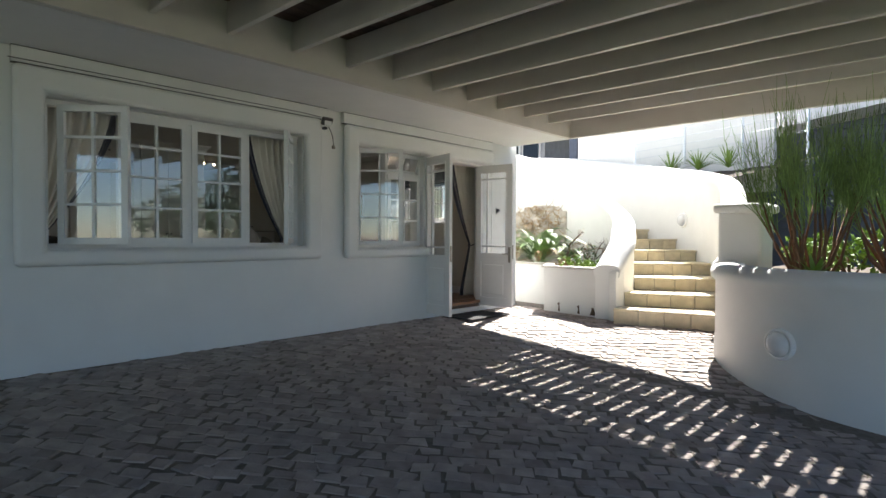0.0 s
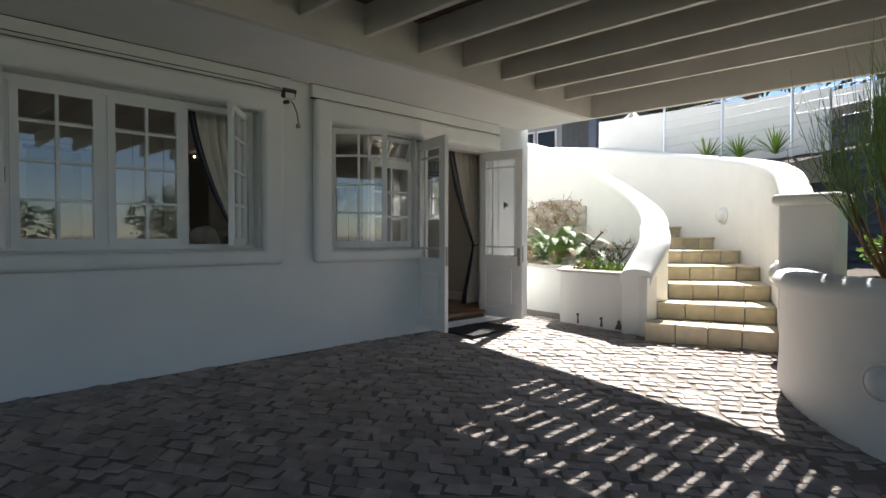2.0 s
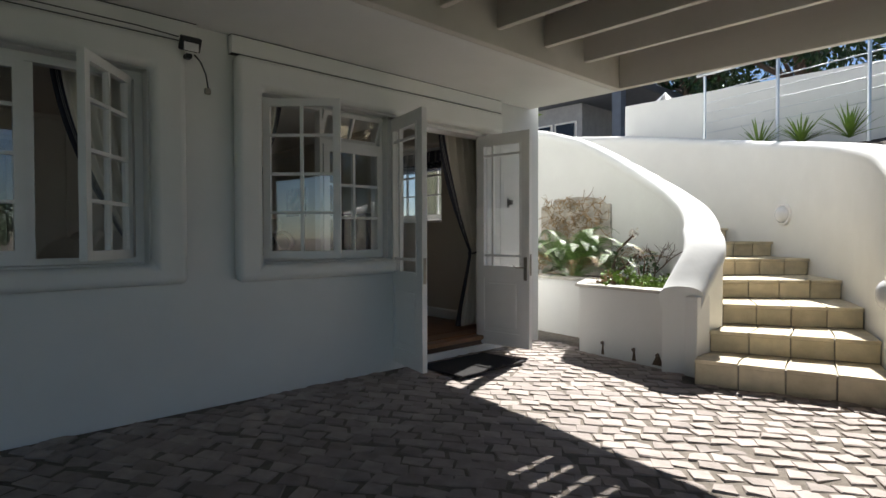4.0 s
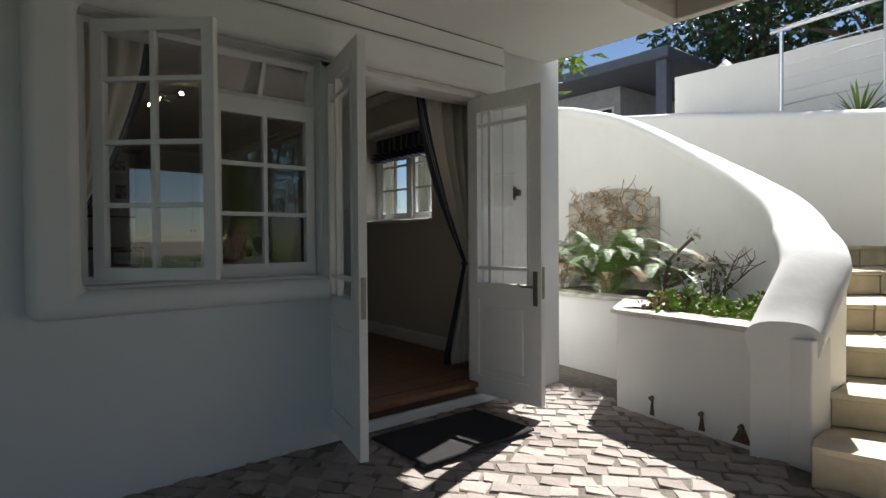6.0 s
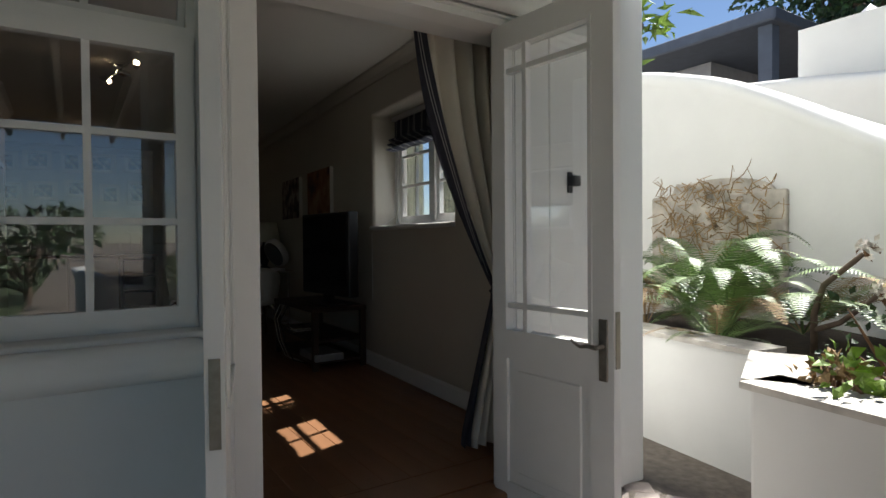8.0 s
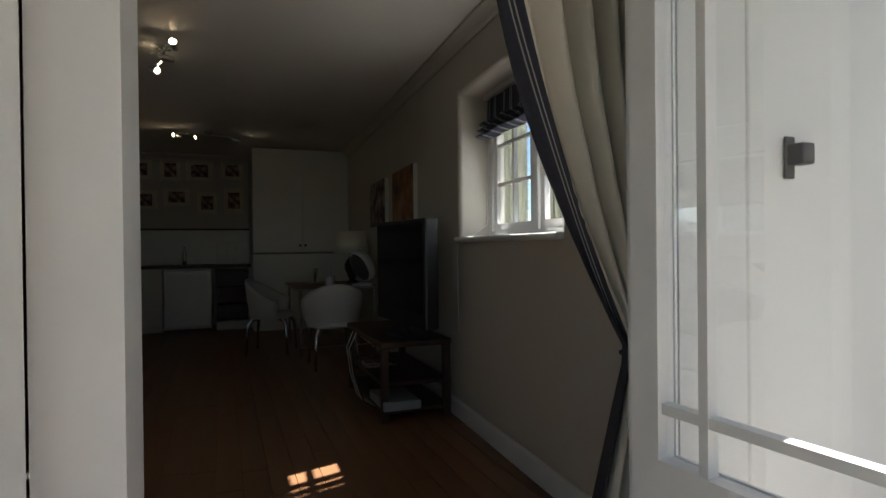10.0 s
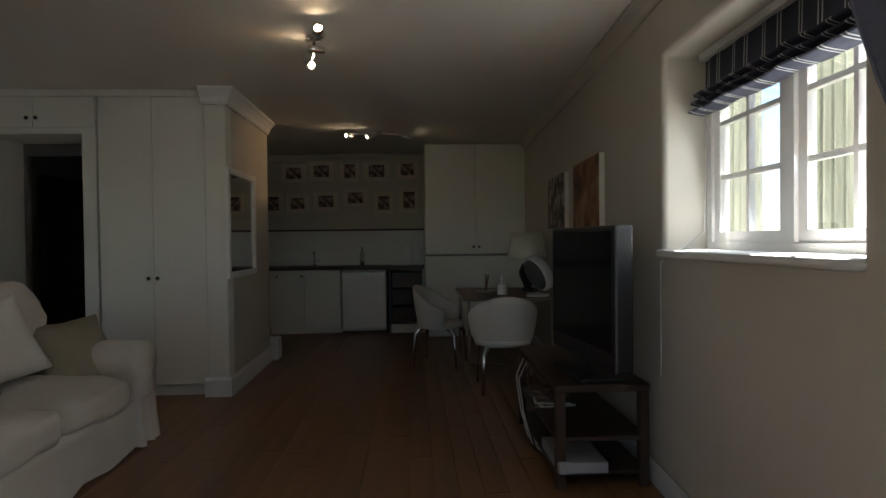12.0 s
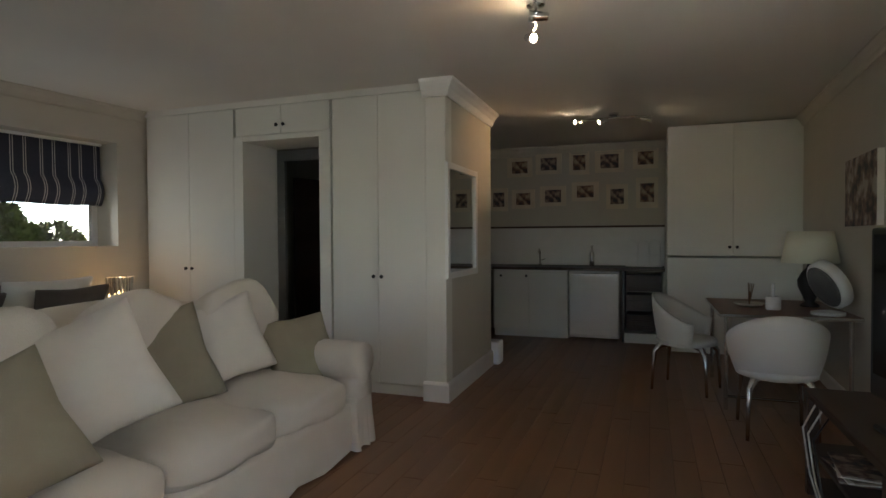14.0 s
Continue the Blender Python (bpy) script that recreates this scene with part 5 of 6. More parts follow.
cushion(-8.97, 4.10, 0.76, 58, -26, 3, 0.48, OLIVE, "sage green scatter cushion against the sofa arm", 3)
cushion(-8.40, 3.98, 0.92, 66, -35, 14, 0.46, LINEN, "ivory scatter cushion with knotted corners", 5)
cushion(-7.98, 3.96, 0.88, 64, -36, 14, 0.50, OLIVE, "sage green scatter cushion on the sofa seat", 8)
cushion(-7.50, 4.10, 0.93, 62, -40, 22, 0.52, LINEN, "large ivory scatter cushion with knotted corners", 9)
cushion(-7.06, 4.22, 0.84, 58, -40, 25, 0.48, OLIVE, "sage green scatter cushion near the open sofa end", 12)

# ---- bed under the far window ----
bed = thing("bed", pose(-8.6, 1.52, ZF, 0, 0, -5), "made bed with white and taupe pillows", "bed")
part("base", rbox(-0.75, 0.75, 0.1, 1.6, 0.02, 0.34, 0.03, 2), SLIP, bed)
part("mattress", seat_block(1.52, 1.62, 0.28, 31), LINEN, bed, smooth=True).matrix_basis = pose(0, 0.85, 0.48)
part("headboard", rbox(-0.78, 0.78, 0.02, 0.09, 0.2, 0.98, 0.04, 3), mat("taupe_headboard", (0.30, 0.26, 0.22), 0.9, bump=0.2), bed)
TAUPE = mat("taupe_pillow", (0.11, 0.09, 0.075), 0.95, vary=0.1, bump=0.3, bump_scale=200)
for k, (x, y, z, w, mt, lab) in enumerate(((-0.38, 0.22, 0.82, 0.66, LINEN, "white bed pillow against the headboard"), (0.36, 0.22, 0.82, 0.66, LINEN, "white bed pillow against the headboard"), (-0.45, 0.40, 0.76, 0.55, TAUPE, "dark taupe pillow on the bed"), (0.30, 0.40, 0.76, 0.55, TAUPE, "dark taupe pillow on the bed"))):
    ob = tagged(mesh_ob("pillow", puff(w, 0.42, 0.17, 0.2, 8, 40 + k), mt, smooth=True), lab, "pillow", "pillows on the bed")
    ob.matrix_world = pose(-8.6, 1.52, ZF, 0, 0, -5) @ pose(x, y, z, 68, 0, 0)
stand = thing("bedside_table", pose(-9.62, 1.78, ZF, 0, 0, -5), "small dark bedside table", "table")
part("top", rbox(-0.2, 0.2, -0.2, 0.2, 0.52, 0.55, 0.006, 1), DARK_WOOD, stand)
for x in (-0.17, 0.17):
    for y in (-0.17, 0.17):
        part("leg", boxes((x - 0.02, x + 0.02, y - 0.02, y + 0.02, 0, 0.52)), DARK_WOOD, stand)
lamp = thing("bedside_lamp", pose(-9.62, 1.78, ZF + 0.55), "lit bedside lamp with a silver ribbed shade", "lamp")
part("base", lathe([(0.06, 0), (0.06, 0.015), (0.015, 0.03), (0.015, 0.2)], 16), CHROME, lamp)
bm = bmesh.new()
for k in range(20):
    a = 2 * math.pi * k / 20
    tube(bm, [(0.085 * math.cos(a), 0.085 * math.sin(a), 0.18), (0.10 * math.cos(a), 0.10 * math.sin(a), 0.44)], 0.010, 5)
part("shade", bm, CHROME, lamp)
part("bulb", lathe([(0.01, 0.2), (0.03, 0.24), (0.03, 0.28), (0.01, 0.31)], 12), glow_mat("warm_bulb", (1, 0.6, 0.25), 2), lamp)
l = new("lamp_light", bpy.data.lights.new("lamp_light", "POINT"))
l.data.energy, l.data.color, l.data.shadow_soft_size = 0.035, (1, 0.58, 0.24), 0.03
l.parent, l.location = lamp, (0, 0, 0.47)
window_4 = thing("window_4", LW, "white window behind the bed, foliage outside", "window", kind="structure")
bm = wall_with_holes(bmesh.new(), 0.70, 2.50, 1.42, 2.40, [(0.75, 1.57, 1.47, 2.35), (1.63, 2.45, 1.47, 2.35)], -0.36, -0.30, "x")
ob = part("window_frame", bm, GLOSS, window_4)
for x in (0.75, 1.63):
    p = part("pane", boxes((x, x + 0.82, -0.335, -0.33, 1.47, 2.35)), GLASS, window_4)
    p.visible_shadow = False
roman_blind(LW @ pose(0.72, -0.22, 2.38), 1.76, 0.58, 1, "navy pinstriped roman blind lowered behind the bed")

# ---- dining corner ----
table = thing("dining_table", pose(-10.62, 6.70, ZF), "small reddish wooden table with chrome legs", "table")
part("tabletop", rbox(-1.15, 0, 0, 0.92, 0.715, 0.74, 0.004, 1), TABLE_WOOD, table)
part("edge_band", boxes((-1.15, 0.004, -0.006, 0.0, 0.718, 0.738), (0.0, 0.006, -0.006, 0.92, 0.718, 0.738)), CHROME, table)
for x in (-1.10, -0.05):
    for y in (0.05, 0.86):
        part("leg", tube(bmesh.new(), [(x, y, 0), (x, y, 0.715)], 0.016, 12), CHROME, table)
part("leg_brace", tube(bmesh.new(), [(-0.05, 0.05, 0.10), (-0.05, 0.86, 0.10)], 0.010, 8), CHROME, table)
WHITE_SHELL = mat("white_moulded_shell", (0.66, 0.64, 0.60), 0.4, vary=0.02)


def tub_chair(m):
    """A white tub chair: one moulded shell, seat pad, and swept metal legs; it faces local +x."""
    th = thing("tub_chair", m, "white moulded tub chair with swept metal legs", "chair", "chairs at the table")
    bm = bmesh.new()
    rows = []
    n = 22
    for j in range(9):
        u = j / 8
        row = []
        for i in range(n + 1):
            a = math.radians(60 + 240 * i / n)
            back = (1 - math.cos(a)) / 2
            top = 0.60 + 0.22 * max(0, (back - 0.30) / 0.7) ** 1.2
            z = 0.40 + (top - 0.40) * u
            r = 0.225 + 0.055 * u + 0.01 * math.sin(u * 3)
            row.append(bm.verts.new((r * 1.0 * math.cos(a), r * 1.08 * math.sin(a), z)))
        rows.append(row)
    for a, b in zip(rows, rows[1:]):
        for i in range(n):
            bm.faces.new((a[i], a[i + 1], b[i + 1], b[i]))
    sh = part("shell", bm, WHITE_SHELL, th, smooth=True)
    s = sh.modifiers.new("thick", "SOLIDIFY")
    s.thickness = 0.022
    part("seat", lathe([(0.02, 0.385), (0.2, 0.385), (0.245, 0.40), (0.25, 0.43), (0.23, 0.452), (0.05, 0.462)], 26), WHITE_SHELL, th, smooth=True)
    for sx, sy in ((1, 1), (1, -1), (-1, 1), (-1, -1)):
        bm = bmesh.new()
        tube(bm, [(0.10 * sx, 0.10 * sy, 0.40), (0.17 * sx, 0.155 * sy, 0.385), (0.205 * sx, 0.185 * sy, 0.33), (0.215 * sx, 0.195 * sy, 0.2), (0.225 * sx, 0.20 * sy, 0)], [0.03, 0.028, 0.020, 0.014, 0.011], 10)
        part("leg", bm, CHROME, th, smooth=True)
    return th


tub = tub_chair(pose(-10.20, 7.00, ZF, 0, 0, 180))
copy_thing(tub, pose(-11.22, 6.50, ZF, 0, 0, 70))

tl = thing("table_lamp", pose(-11.3, 7.44, ZF + 0.74), "table lamp with a cream shade and dark urn base", "lamp")
part("base", lathe([(0.07, 0), (0.07, 0.015), (0.035, 0.04), (0.05, 0.08), (0.085, 0.16), (0.09, 0.22), (0.06, 0.28), (0.025, 0.32), (0.02, 0.38)], 22), BLACK, tl, smooth=True)
bm = lathe([(0.21, 0.36), (0.165, 0.62)], 30)
bmesh.ops.delete(bm, geom=[f for f in bm.faces if len(f.verts) > 4], context="FACES_ONLY")
ob = part("shade", bm, SHADE, tl, smooth=True)
ob.modifiers.new("thick", "SOLIDIFY").thickness = 0.003
fan = thing("desk_fan", pose(-10.78, 7.44, ZF + 0.74, 0, 0, 20), "white desk fan with a dark grille", "fan")
part("foot", lathe([(0.11, 0), (0.11, 0.02), (0.02, 0.035)], 20), GLOSS, fan)
bm = lathe([(0.17, -0.035), (0.185, -0.02), (0.185, 0.04), (0.15, 0.055), (0.02, 0.06)], 28)
bmesh.ops.transform(bm, matrix=pose(0, 0, 0.22, -65, 0, 0), verts=bm.verts)
part("housing", bm, GLOSS, fan, smooth=True)
bm = lathe([(0.16, -0.038), (0.12, -0.046), (0.02, -0.05), (0.01, -0.049)], 28)
bmesh.ops.transform(bm, matrix=pose(0, 0, 0.22, -65, 0, 0), verts=bm.verts)
part("grille", bm, STEEL_GREY, fan, smooth=True)
dish = thing("dish", pose(-11.2, 6.98, ZF + 0.74), "shallow stacked dish with incense sticks", "dish")
part("bowl", lathe([(0.05, 0), (0.10, 0.008), (0.12, 0.025), (0.115, 0.028), (0.09, 0.016)], 22), STONE, dish, smooth=True)
for k in range(4):
    part("stick", tube(bmesh.new(), [(0.01 * k, 0, 0.02), (0.03 * k - 0.04, 0.01 * k, 0.19)], 0.004, 5), BROWN_STEM, dish)
jar = thing("candle_jar", pose(-10.98, 7.12, ZF + 0.74), "white candle in a low glass jar", "candle")
part("jar", lathe([(0.05, 0), (0.055, 0.01), (0.055, 0.10), (0.045, 0.105)], 18), LAMP_GLASS, jar, smooth=True)
part("bottle_neck", lathe([(0.012, 0.105), (0.012, 0.2), (0.006, 0.21)], 10), LAMP_GLASS, jar)

# ---- television on its stand ----
tv_stand = thing("tv_stand", pose(-8.72, 7.21, ZF), "low dark wooden television stand with open shelves", "tv stand")
part("top", rbox(-0.55, 0.55, -0.25, 0.25, 0.50, 0.54, 0.006, 1), DARK_WOOD, tv_stand)
part("shelf", rbox(-0.53, 0.53, -0.24, 0.24, 0.24, 0.265, 0.004, 1), DARK_WOOD, tv_stand)
part("shelf", rbox(-0.53, 0.53, -0.24, 0.24, 0.06, 0.085, 0.004, 1), DARK_WOOD, tv_stand)
for x in (-0.52, 0.52):
    for y in (-0.22, 0.22):
        part("leg", rbox(x - 0.025, x + 0.025, y - 0.025, y + 0.025, 0, 0.50, 0.004, 1), DARK_WOOD, tv_stand)
tv = thing("television", pose(-8.42, 7.20, ZF + 0.54, 0, 0, 6), "black flat television, switched off, on the stand", "television")
part("foot", rbox(-0.22, 0.22, -0.12, 0.12, 0, 0.025, 0.01, 2), BLACK, tv)
part("neck", boxes((-0.06, 0.06, -0.02, 0.03, 0.02, 0.12)), BLACK, tv)
part("housing", rbox(-0.44, 0.44, -0.04, 0.06, 0.09, 0.82, 0.015, 2), BLACK, tv)
part("screen", boxes((-0.40, 0.40, -0.043, -0.041, 0.19, 0.79)), SCREEN, tv)
box_ = thing("media_player", pose(-8.35, 7.10, ZF + 0.085), "grey media player on the lower shelf", "player")
part("case", rbox(-0.2, 0.2, -0.13, 0.13, 0, 0.06, 0.006, 1), mat("silver_plastic", (0.35, 0.35, 0.36), 0.4), box_)
mags = thing("magazines", pose(-8.85, 7.10, ZF + 0.265), "loose stack of magazines on the shelf", "magazines")
for k in range(5):
    part("magazine", boxes((-0.15, 0.15, -0.11, 0.11, 0.008 * k, 0.008 * k + 0.007)), random.choice(PRINTS + [LINEN]), mags).matrix_basis = pose(0, 0, 0, 0, 0, random.uniform(-12, 12))
for k in range(3):
    bm = bmesh.new()
    random.seed(30 + k)
    tube(bm, [(-9.18 + 0.12 * k, 7.0, ZF + 0.5), (-9.2 + 0.1 * k, 6.94, ZF + 0.35), (-9.1 + 0.1 * k, 6.95, ZF + 0.15), (-8.95 + 0.12 * k, 6.97, ZF + 0.012), (-8.7 + 0.1 * k, 7.02, ZF + 0.012)], 0.005, 5)
    tagged(mesh_ob("power_cable", bm, LINEN if k < 2 else BLACK), "loose power cable hanging behind the stand", "cable", "cables by the television")


# ---- plants ----
def leaf_mesh(points, normals, size, seed, aspect=0.5, droop=0.25):
    """Many small folded leaves, each four corners with a lifted midline, in one mesh."""
    rnd = np.random.RandomState(seed)
    v, f = [], []
    for p, nrm in zip(points, normals):
        d = Vector(nrm).normalized()
        s = d.cross(Vector(rnd.normal(size=3))).normalized()
        u = d.cross(s)
        L = size * rnd.uniform(0.6, 1.3)
        w = L * aspect
        a = Vector(p)
        m = a + d * L * 0.5 + u * L * 0.06
        k = len(v)
        v += [a, m + s * w * 0.5 - u * L * 0.05, a + d * L - u * L * droop, m - s * w * 0.5 - u * L * 0.05, m + u * L * 0.03]
        f += [(k, k + 1, k + 4), (k + 1, k + 2, k + 4), (k + 2, k + 3, k + 4), (k + 3, k, k + 4)]
    return [tuple(q) for q in v], f


def pydata(name, v, f, material, parent=None, label=""):
    me = bpy.data.meshes.new(name)
    me.from_pydata(v, [], f)
    me.materials.append(material)
    ob = new(name, me)
    if parent:
        ob.parent = parent
    if label:
        tagged(ob, label)
    return ob


def crown_points(clumps, n, rnd):
    pts, nor = [], []
    for _ in range(n):
        c, r = clumps[rnd.randint(len(clumps))]
        d = rnd.normal(size=3)
        d /= np.linalg.norm(d)
        q = r * rnd.uniform(0.45, 1.0) ** 0.5
        pts.append(np.array(c) + d * q * np.array([1, 1, 0.75]))
        nor.append(d + np.array([0, 0, -0.25]) + rnd.normal(size=3) * 0.5)
    return pts, nor


def tree(at, h, spread, n, size, seed, material, label, trunk_r=0.16, clumps=12):
    rnd = np.random.RandomState(seed)
    th = thing("tree", Matrix.Translation(at), label, "tree", "garden trees")
    bm = bmesh.new()
    tube(bm, [(0, 0, -0.3), (0.05, 0.03, h * 0.25), (-0.05, 0.08, h * 0.5), (0.04, 0, h * 0.75)], [trunk_r, trunk_r * 0.8, trunk_r * 0.6, trunk_r * 0.35], 10)
    cl = []
    for k in range(clumps):
        a, q = rnd.uniform(0, 6.28), spread * rnd.uniform(0.2, 1.0)
        c = (q * math.cos(a), q * math.sin(a), h * rnd.uniform(0.45, 1.0))
        cl.append((c, spread * rnd.uniform(0.28, 0.48)))
        s = h * rnd.uniform(0.3, 0.6)
        tube(bm, [(0, 0.03, s), (c[0] * 0.5, c[1] * 0.5, (s + c[2]) * 0.52), c], [trunk_r * 0.45, trunk_r * 0.28, trunk_r * 0.1], 6)
    part("trunk", bm, BARK, th, smooth=True)
    pts, nor = crown_points(cl, n, rnd)
    v, f = leaf_mesh(pts, nor, size, seed)
    pydata("crown", v, f, material, th)
    return th


def bush(at, r, h, n, size, seed, material, label, name="bush", category="plant", group=""):
    rnd = np.random.RandomState(seed)
    th = thing(name, Matrix.Translation(at), label, category, group)
    bm = bmesh.new()
    cl = []
    for k in range(9):
        a, q = rnd.uniform(0, 6.28), r * rnd.uniform(0.1, 0.9)
        c = (q * math.cos(a), q * math.sin(a), h * rnd.uniform(0.35, 0.9))
        cl.append((c, min(r, h) * 0.38))
        tube(bm, [(0.1 * c[0], 0.1 * c[1], -0.05), (0.6 * c[0], 0.6 * c[1], c[2] * 0.5), c], [0.012, 0.008, 0.004], 5)
    part("stems", bm, BROWN_STEM, th)
    pts, nor = crown_points(cl, n, rnd)
    v, f = leaf_mesh(pts, nor, size, seed, 0.55)
    pydata("leaves", v, f, material, th)
    return th


def broom(at, n, h, spread, seed, label):
    """A leafless green shrub: woody base limbs that fork into upright rush-like stems."""
    rnd = np.random.RandomState(seed)
    th = thing("broom_shrub", Matrix.Translation(at), label, "shrub", "broom shrubs")
    wood, green = bmesh.new(), bmesh.new()
    for k in range(20):
        a = rnd.uniform(0, 6.28)
        q = spread * rnd.uniform(0.12, 0.5)
        top = Vector((q * math.cos(a), q * math.sin(a), h * rnd.uniform(0.28, 0.48)))
        base = Vector((0.12 * math.cos(a), 0.12 * math.sin(a), -0.05))
        mid = base.lerp(top, 0.5) + Vector((0, 0, -0.05)) + Vector(rnd.normal(size=3) * 0.035)
        tube(wood, [base, mid, top], [0.022, 0.015, 0.009], 6)
        for j in range(n // 20):
            b = mid.lerp(top, rnd.uniform(0.35, 1.0))
            L = h * rnd.uniform(0.25, 0.58)
            out = Vector((top.x, top.y, 0)) * rnd.uniform(0.1, 0.7) + Vector(rnd.normal(size=3) * 0.09)
            p1 = b + out * 0.5 + Vector((0, 0, L * 0.30))
            p2 = b + out * 0.85 + Vector((0, 0, L * 0.68)) + Vector(rnd.normal(size=3) * 0.018)
            p3 = b + out * 1.0 + Vector((0, 0, L)) + Vector(rnd.normal(size=3) * 0.03)
            tube(green, [b, p1, p2, p3], [0.0042, 0.0038, 0.0032, 0.0018], 4, False)
            for s in range(3):
                o = p1.lerp(p2, rnd.uniform(0, 1))
                e = o + Vector((rnd.normal() * 0.075, rnd.normal() * 0.075, rnd.uniform(0.08, 0.26)))
                tube(green, [o, o.lerp(e, 0.5) + Vector((e - o).to_2d().to_3d()) * 0.25, e], [0.003, 0.003, 0.0016], 3, False)
    part("woody_base", wood, BROWN_STEM, th, smooth=True)
    part("green_stem", green, REED, th, smooth=True)
    return th


def rosette(at, n, L, w, seed, material, label, name="agave", group=""):
    rnd = np.random.RandomState(seed)
    th = thing(name, Matrix.Translation(at), label, "plant", group)
    for k in range(n):
        a, e = k * 2.4 + rnd.uniform(-0.2, 0.2), radians(rnd.uniform(25, 82))
        l = L * rnd.uniform(0.7, 1.1)
        d = Vector((math.cos(a), math.sin(a), 0))
        s = Vector((-d.y, d.x, 0))
        bm = bmesh.new()
        rows = []
        for j in range(5):
            u = j / 4
            p = d * l * u * math.cos(e) + Vector((0, 0, l * (u * math.sin(e) - 0.22 * u * u)))
            ww = w * (0.8 + 0.6 * u) * (1 - u ** 2.2) + 0.001
            rows.append((bm.verts.new(p + s * ww), bm.verts.new(p - Vector((0, 0, ww * 0.5))), bm.verts.new(p - s * ww)))
        for r0, r1 in zip(rows, rows[1:]):
            bm.faces.new((r0[0], r0[1], r1[1], r1[0])), bm.faces.new((r0[1], r0[2], r1[2], r1[1]))
        part("leaf", bm, material, th, smooth=True)
    return th


def fern(at, n, L, seed, label, dry=False):
    rnd = np.random.RandomState(seed)
    th = thing("fern", Matrix.Translation(at), label, "fern", "ferns in the bed")
    for k in range(n):
        a = rnd.uniform(0, 6.28)
        l, e = L * rnd.uniform(0.7, 1.15), rnd.uniform(0.5, 1.45)
        d = Vector((math.cos(a), math.sin(a), 0))
        s = Vector((-d.y, d.x, rnd.uniform(-0.25, 0.25)))
        v, f = [], []
        P = lambda u: d * l * (0.98 - 0.22 * e) * u + Vector((0, 0, l * (e * u - 0.62 * e * u * u - 0.12 * u * u * u)))
        for j in range(1, 41):
            u = 0.12 + 0.88 * j / 41
            p, t = P(u), (P(u + 0.02) - P(u)).normalized()
            w = l * 0.17 * min(1, (u - 0.08) * 4.5) ** 0.7 * (1.02 - u) ** 0.75
            for sg in (-1, 1):
                q = p + s * sg * w + t * w * 0.30 - Vector((0, 0, w * rnd.uniform(0.02, 0.12)))
                k0 = len(v)
                hw = l * 0.0048
                v += [tuple(p - t * hw * 0.7), tuple(p.lerp(q, 0.4) - t * hw * 1.15), tuple(q), tuple(p.lerp(q, 0.4) + t * hw * 1.15), tuple(p + t * hw * 0.7)]
                f.append((k0, k0 + 1, k0 + 2, k0 + 3, k0 + 4))
        for j in range(10):
            p, q = P(j / 10), P((j + 1) / 10)
            r0, r1 = s * 0.005 * (1.1 - j / 10), s * 0.005 * (1.0 - j / 10)
            k0 = len(v)
            v += [tuple(p - r0), tuple(p + r0), tuple(q + r1), tuple(q - r1)]
            f.append((k0, k0 + 1, k0 + 2, k0 + 3))
        fr = pydata("frond", v, f, DRY if (dry and k % 3 == 0) or rnd.uniform() < 0.14 else FERN, th)
    return th


broom((-1.12, 6.66, 0.74), 240, 2.0, 1.15, 2, "large green broom shrub with bare upright stems")
broom((-0.35, 6.80, 0.74), 200, 1.9, 1.1, 5, "green broom shrub beside its taller neighbour")
rosette((-1.05, 6.42, 0.74), 14, 0.30, 0.030, 3, LEAF, "small grey-green agave at the shrub's foot")
for k, (x, y, r, h, s) in enumerate(((-0.9, 7.5, 0.42, 0.42, 1), (-0.2, 7.6, 0.5, 0.45, 2), (0.45, 7.2, 0.5, 0.42, 3), (0.2, 6.4, 0.36, 0.34, 4), (-1.3, 7.9, 0.35, 0.4, 5))):
    bush((x, y, 0.74), r, h, 420, 0.085, 60 + k, LEAF, "low bright yellow-green leafy bush in the planter", group="leafy bushes in the planter")
random.seed(8)
bm = bmesh.new()
for k in range(500):
    x, y = random.uniform(-1.85, 1.5), random.uniform(5.6, 7.4)
    if math.hypot(x - PCX, y - PCY) > PR - 0.2 and y < PCY and x < PCX:
        continue
    r = random.uniform(0.008, 0.02)
    box(bm, -r, r, -r * 0.7, r * 0.7, 0, r, pose(x, y, 0.742, random.uniform(-20, 20), random.uniform(-20, 20), random.uniform(0, 180)))
tagged(mesh_ob("litter", bm, ROCK), "dry chips and litter on the planter soil", "litter", kind="stuff")

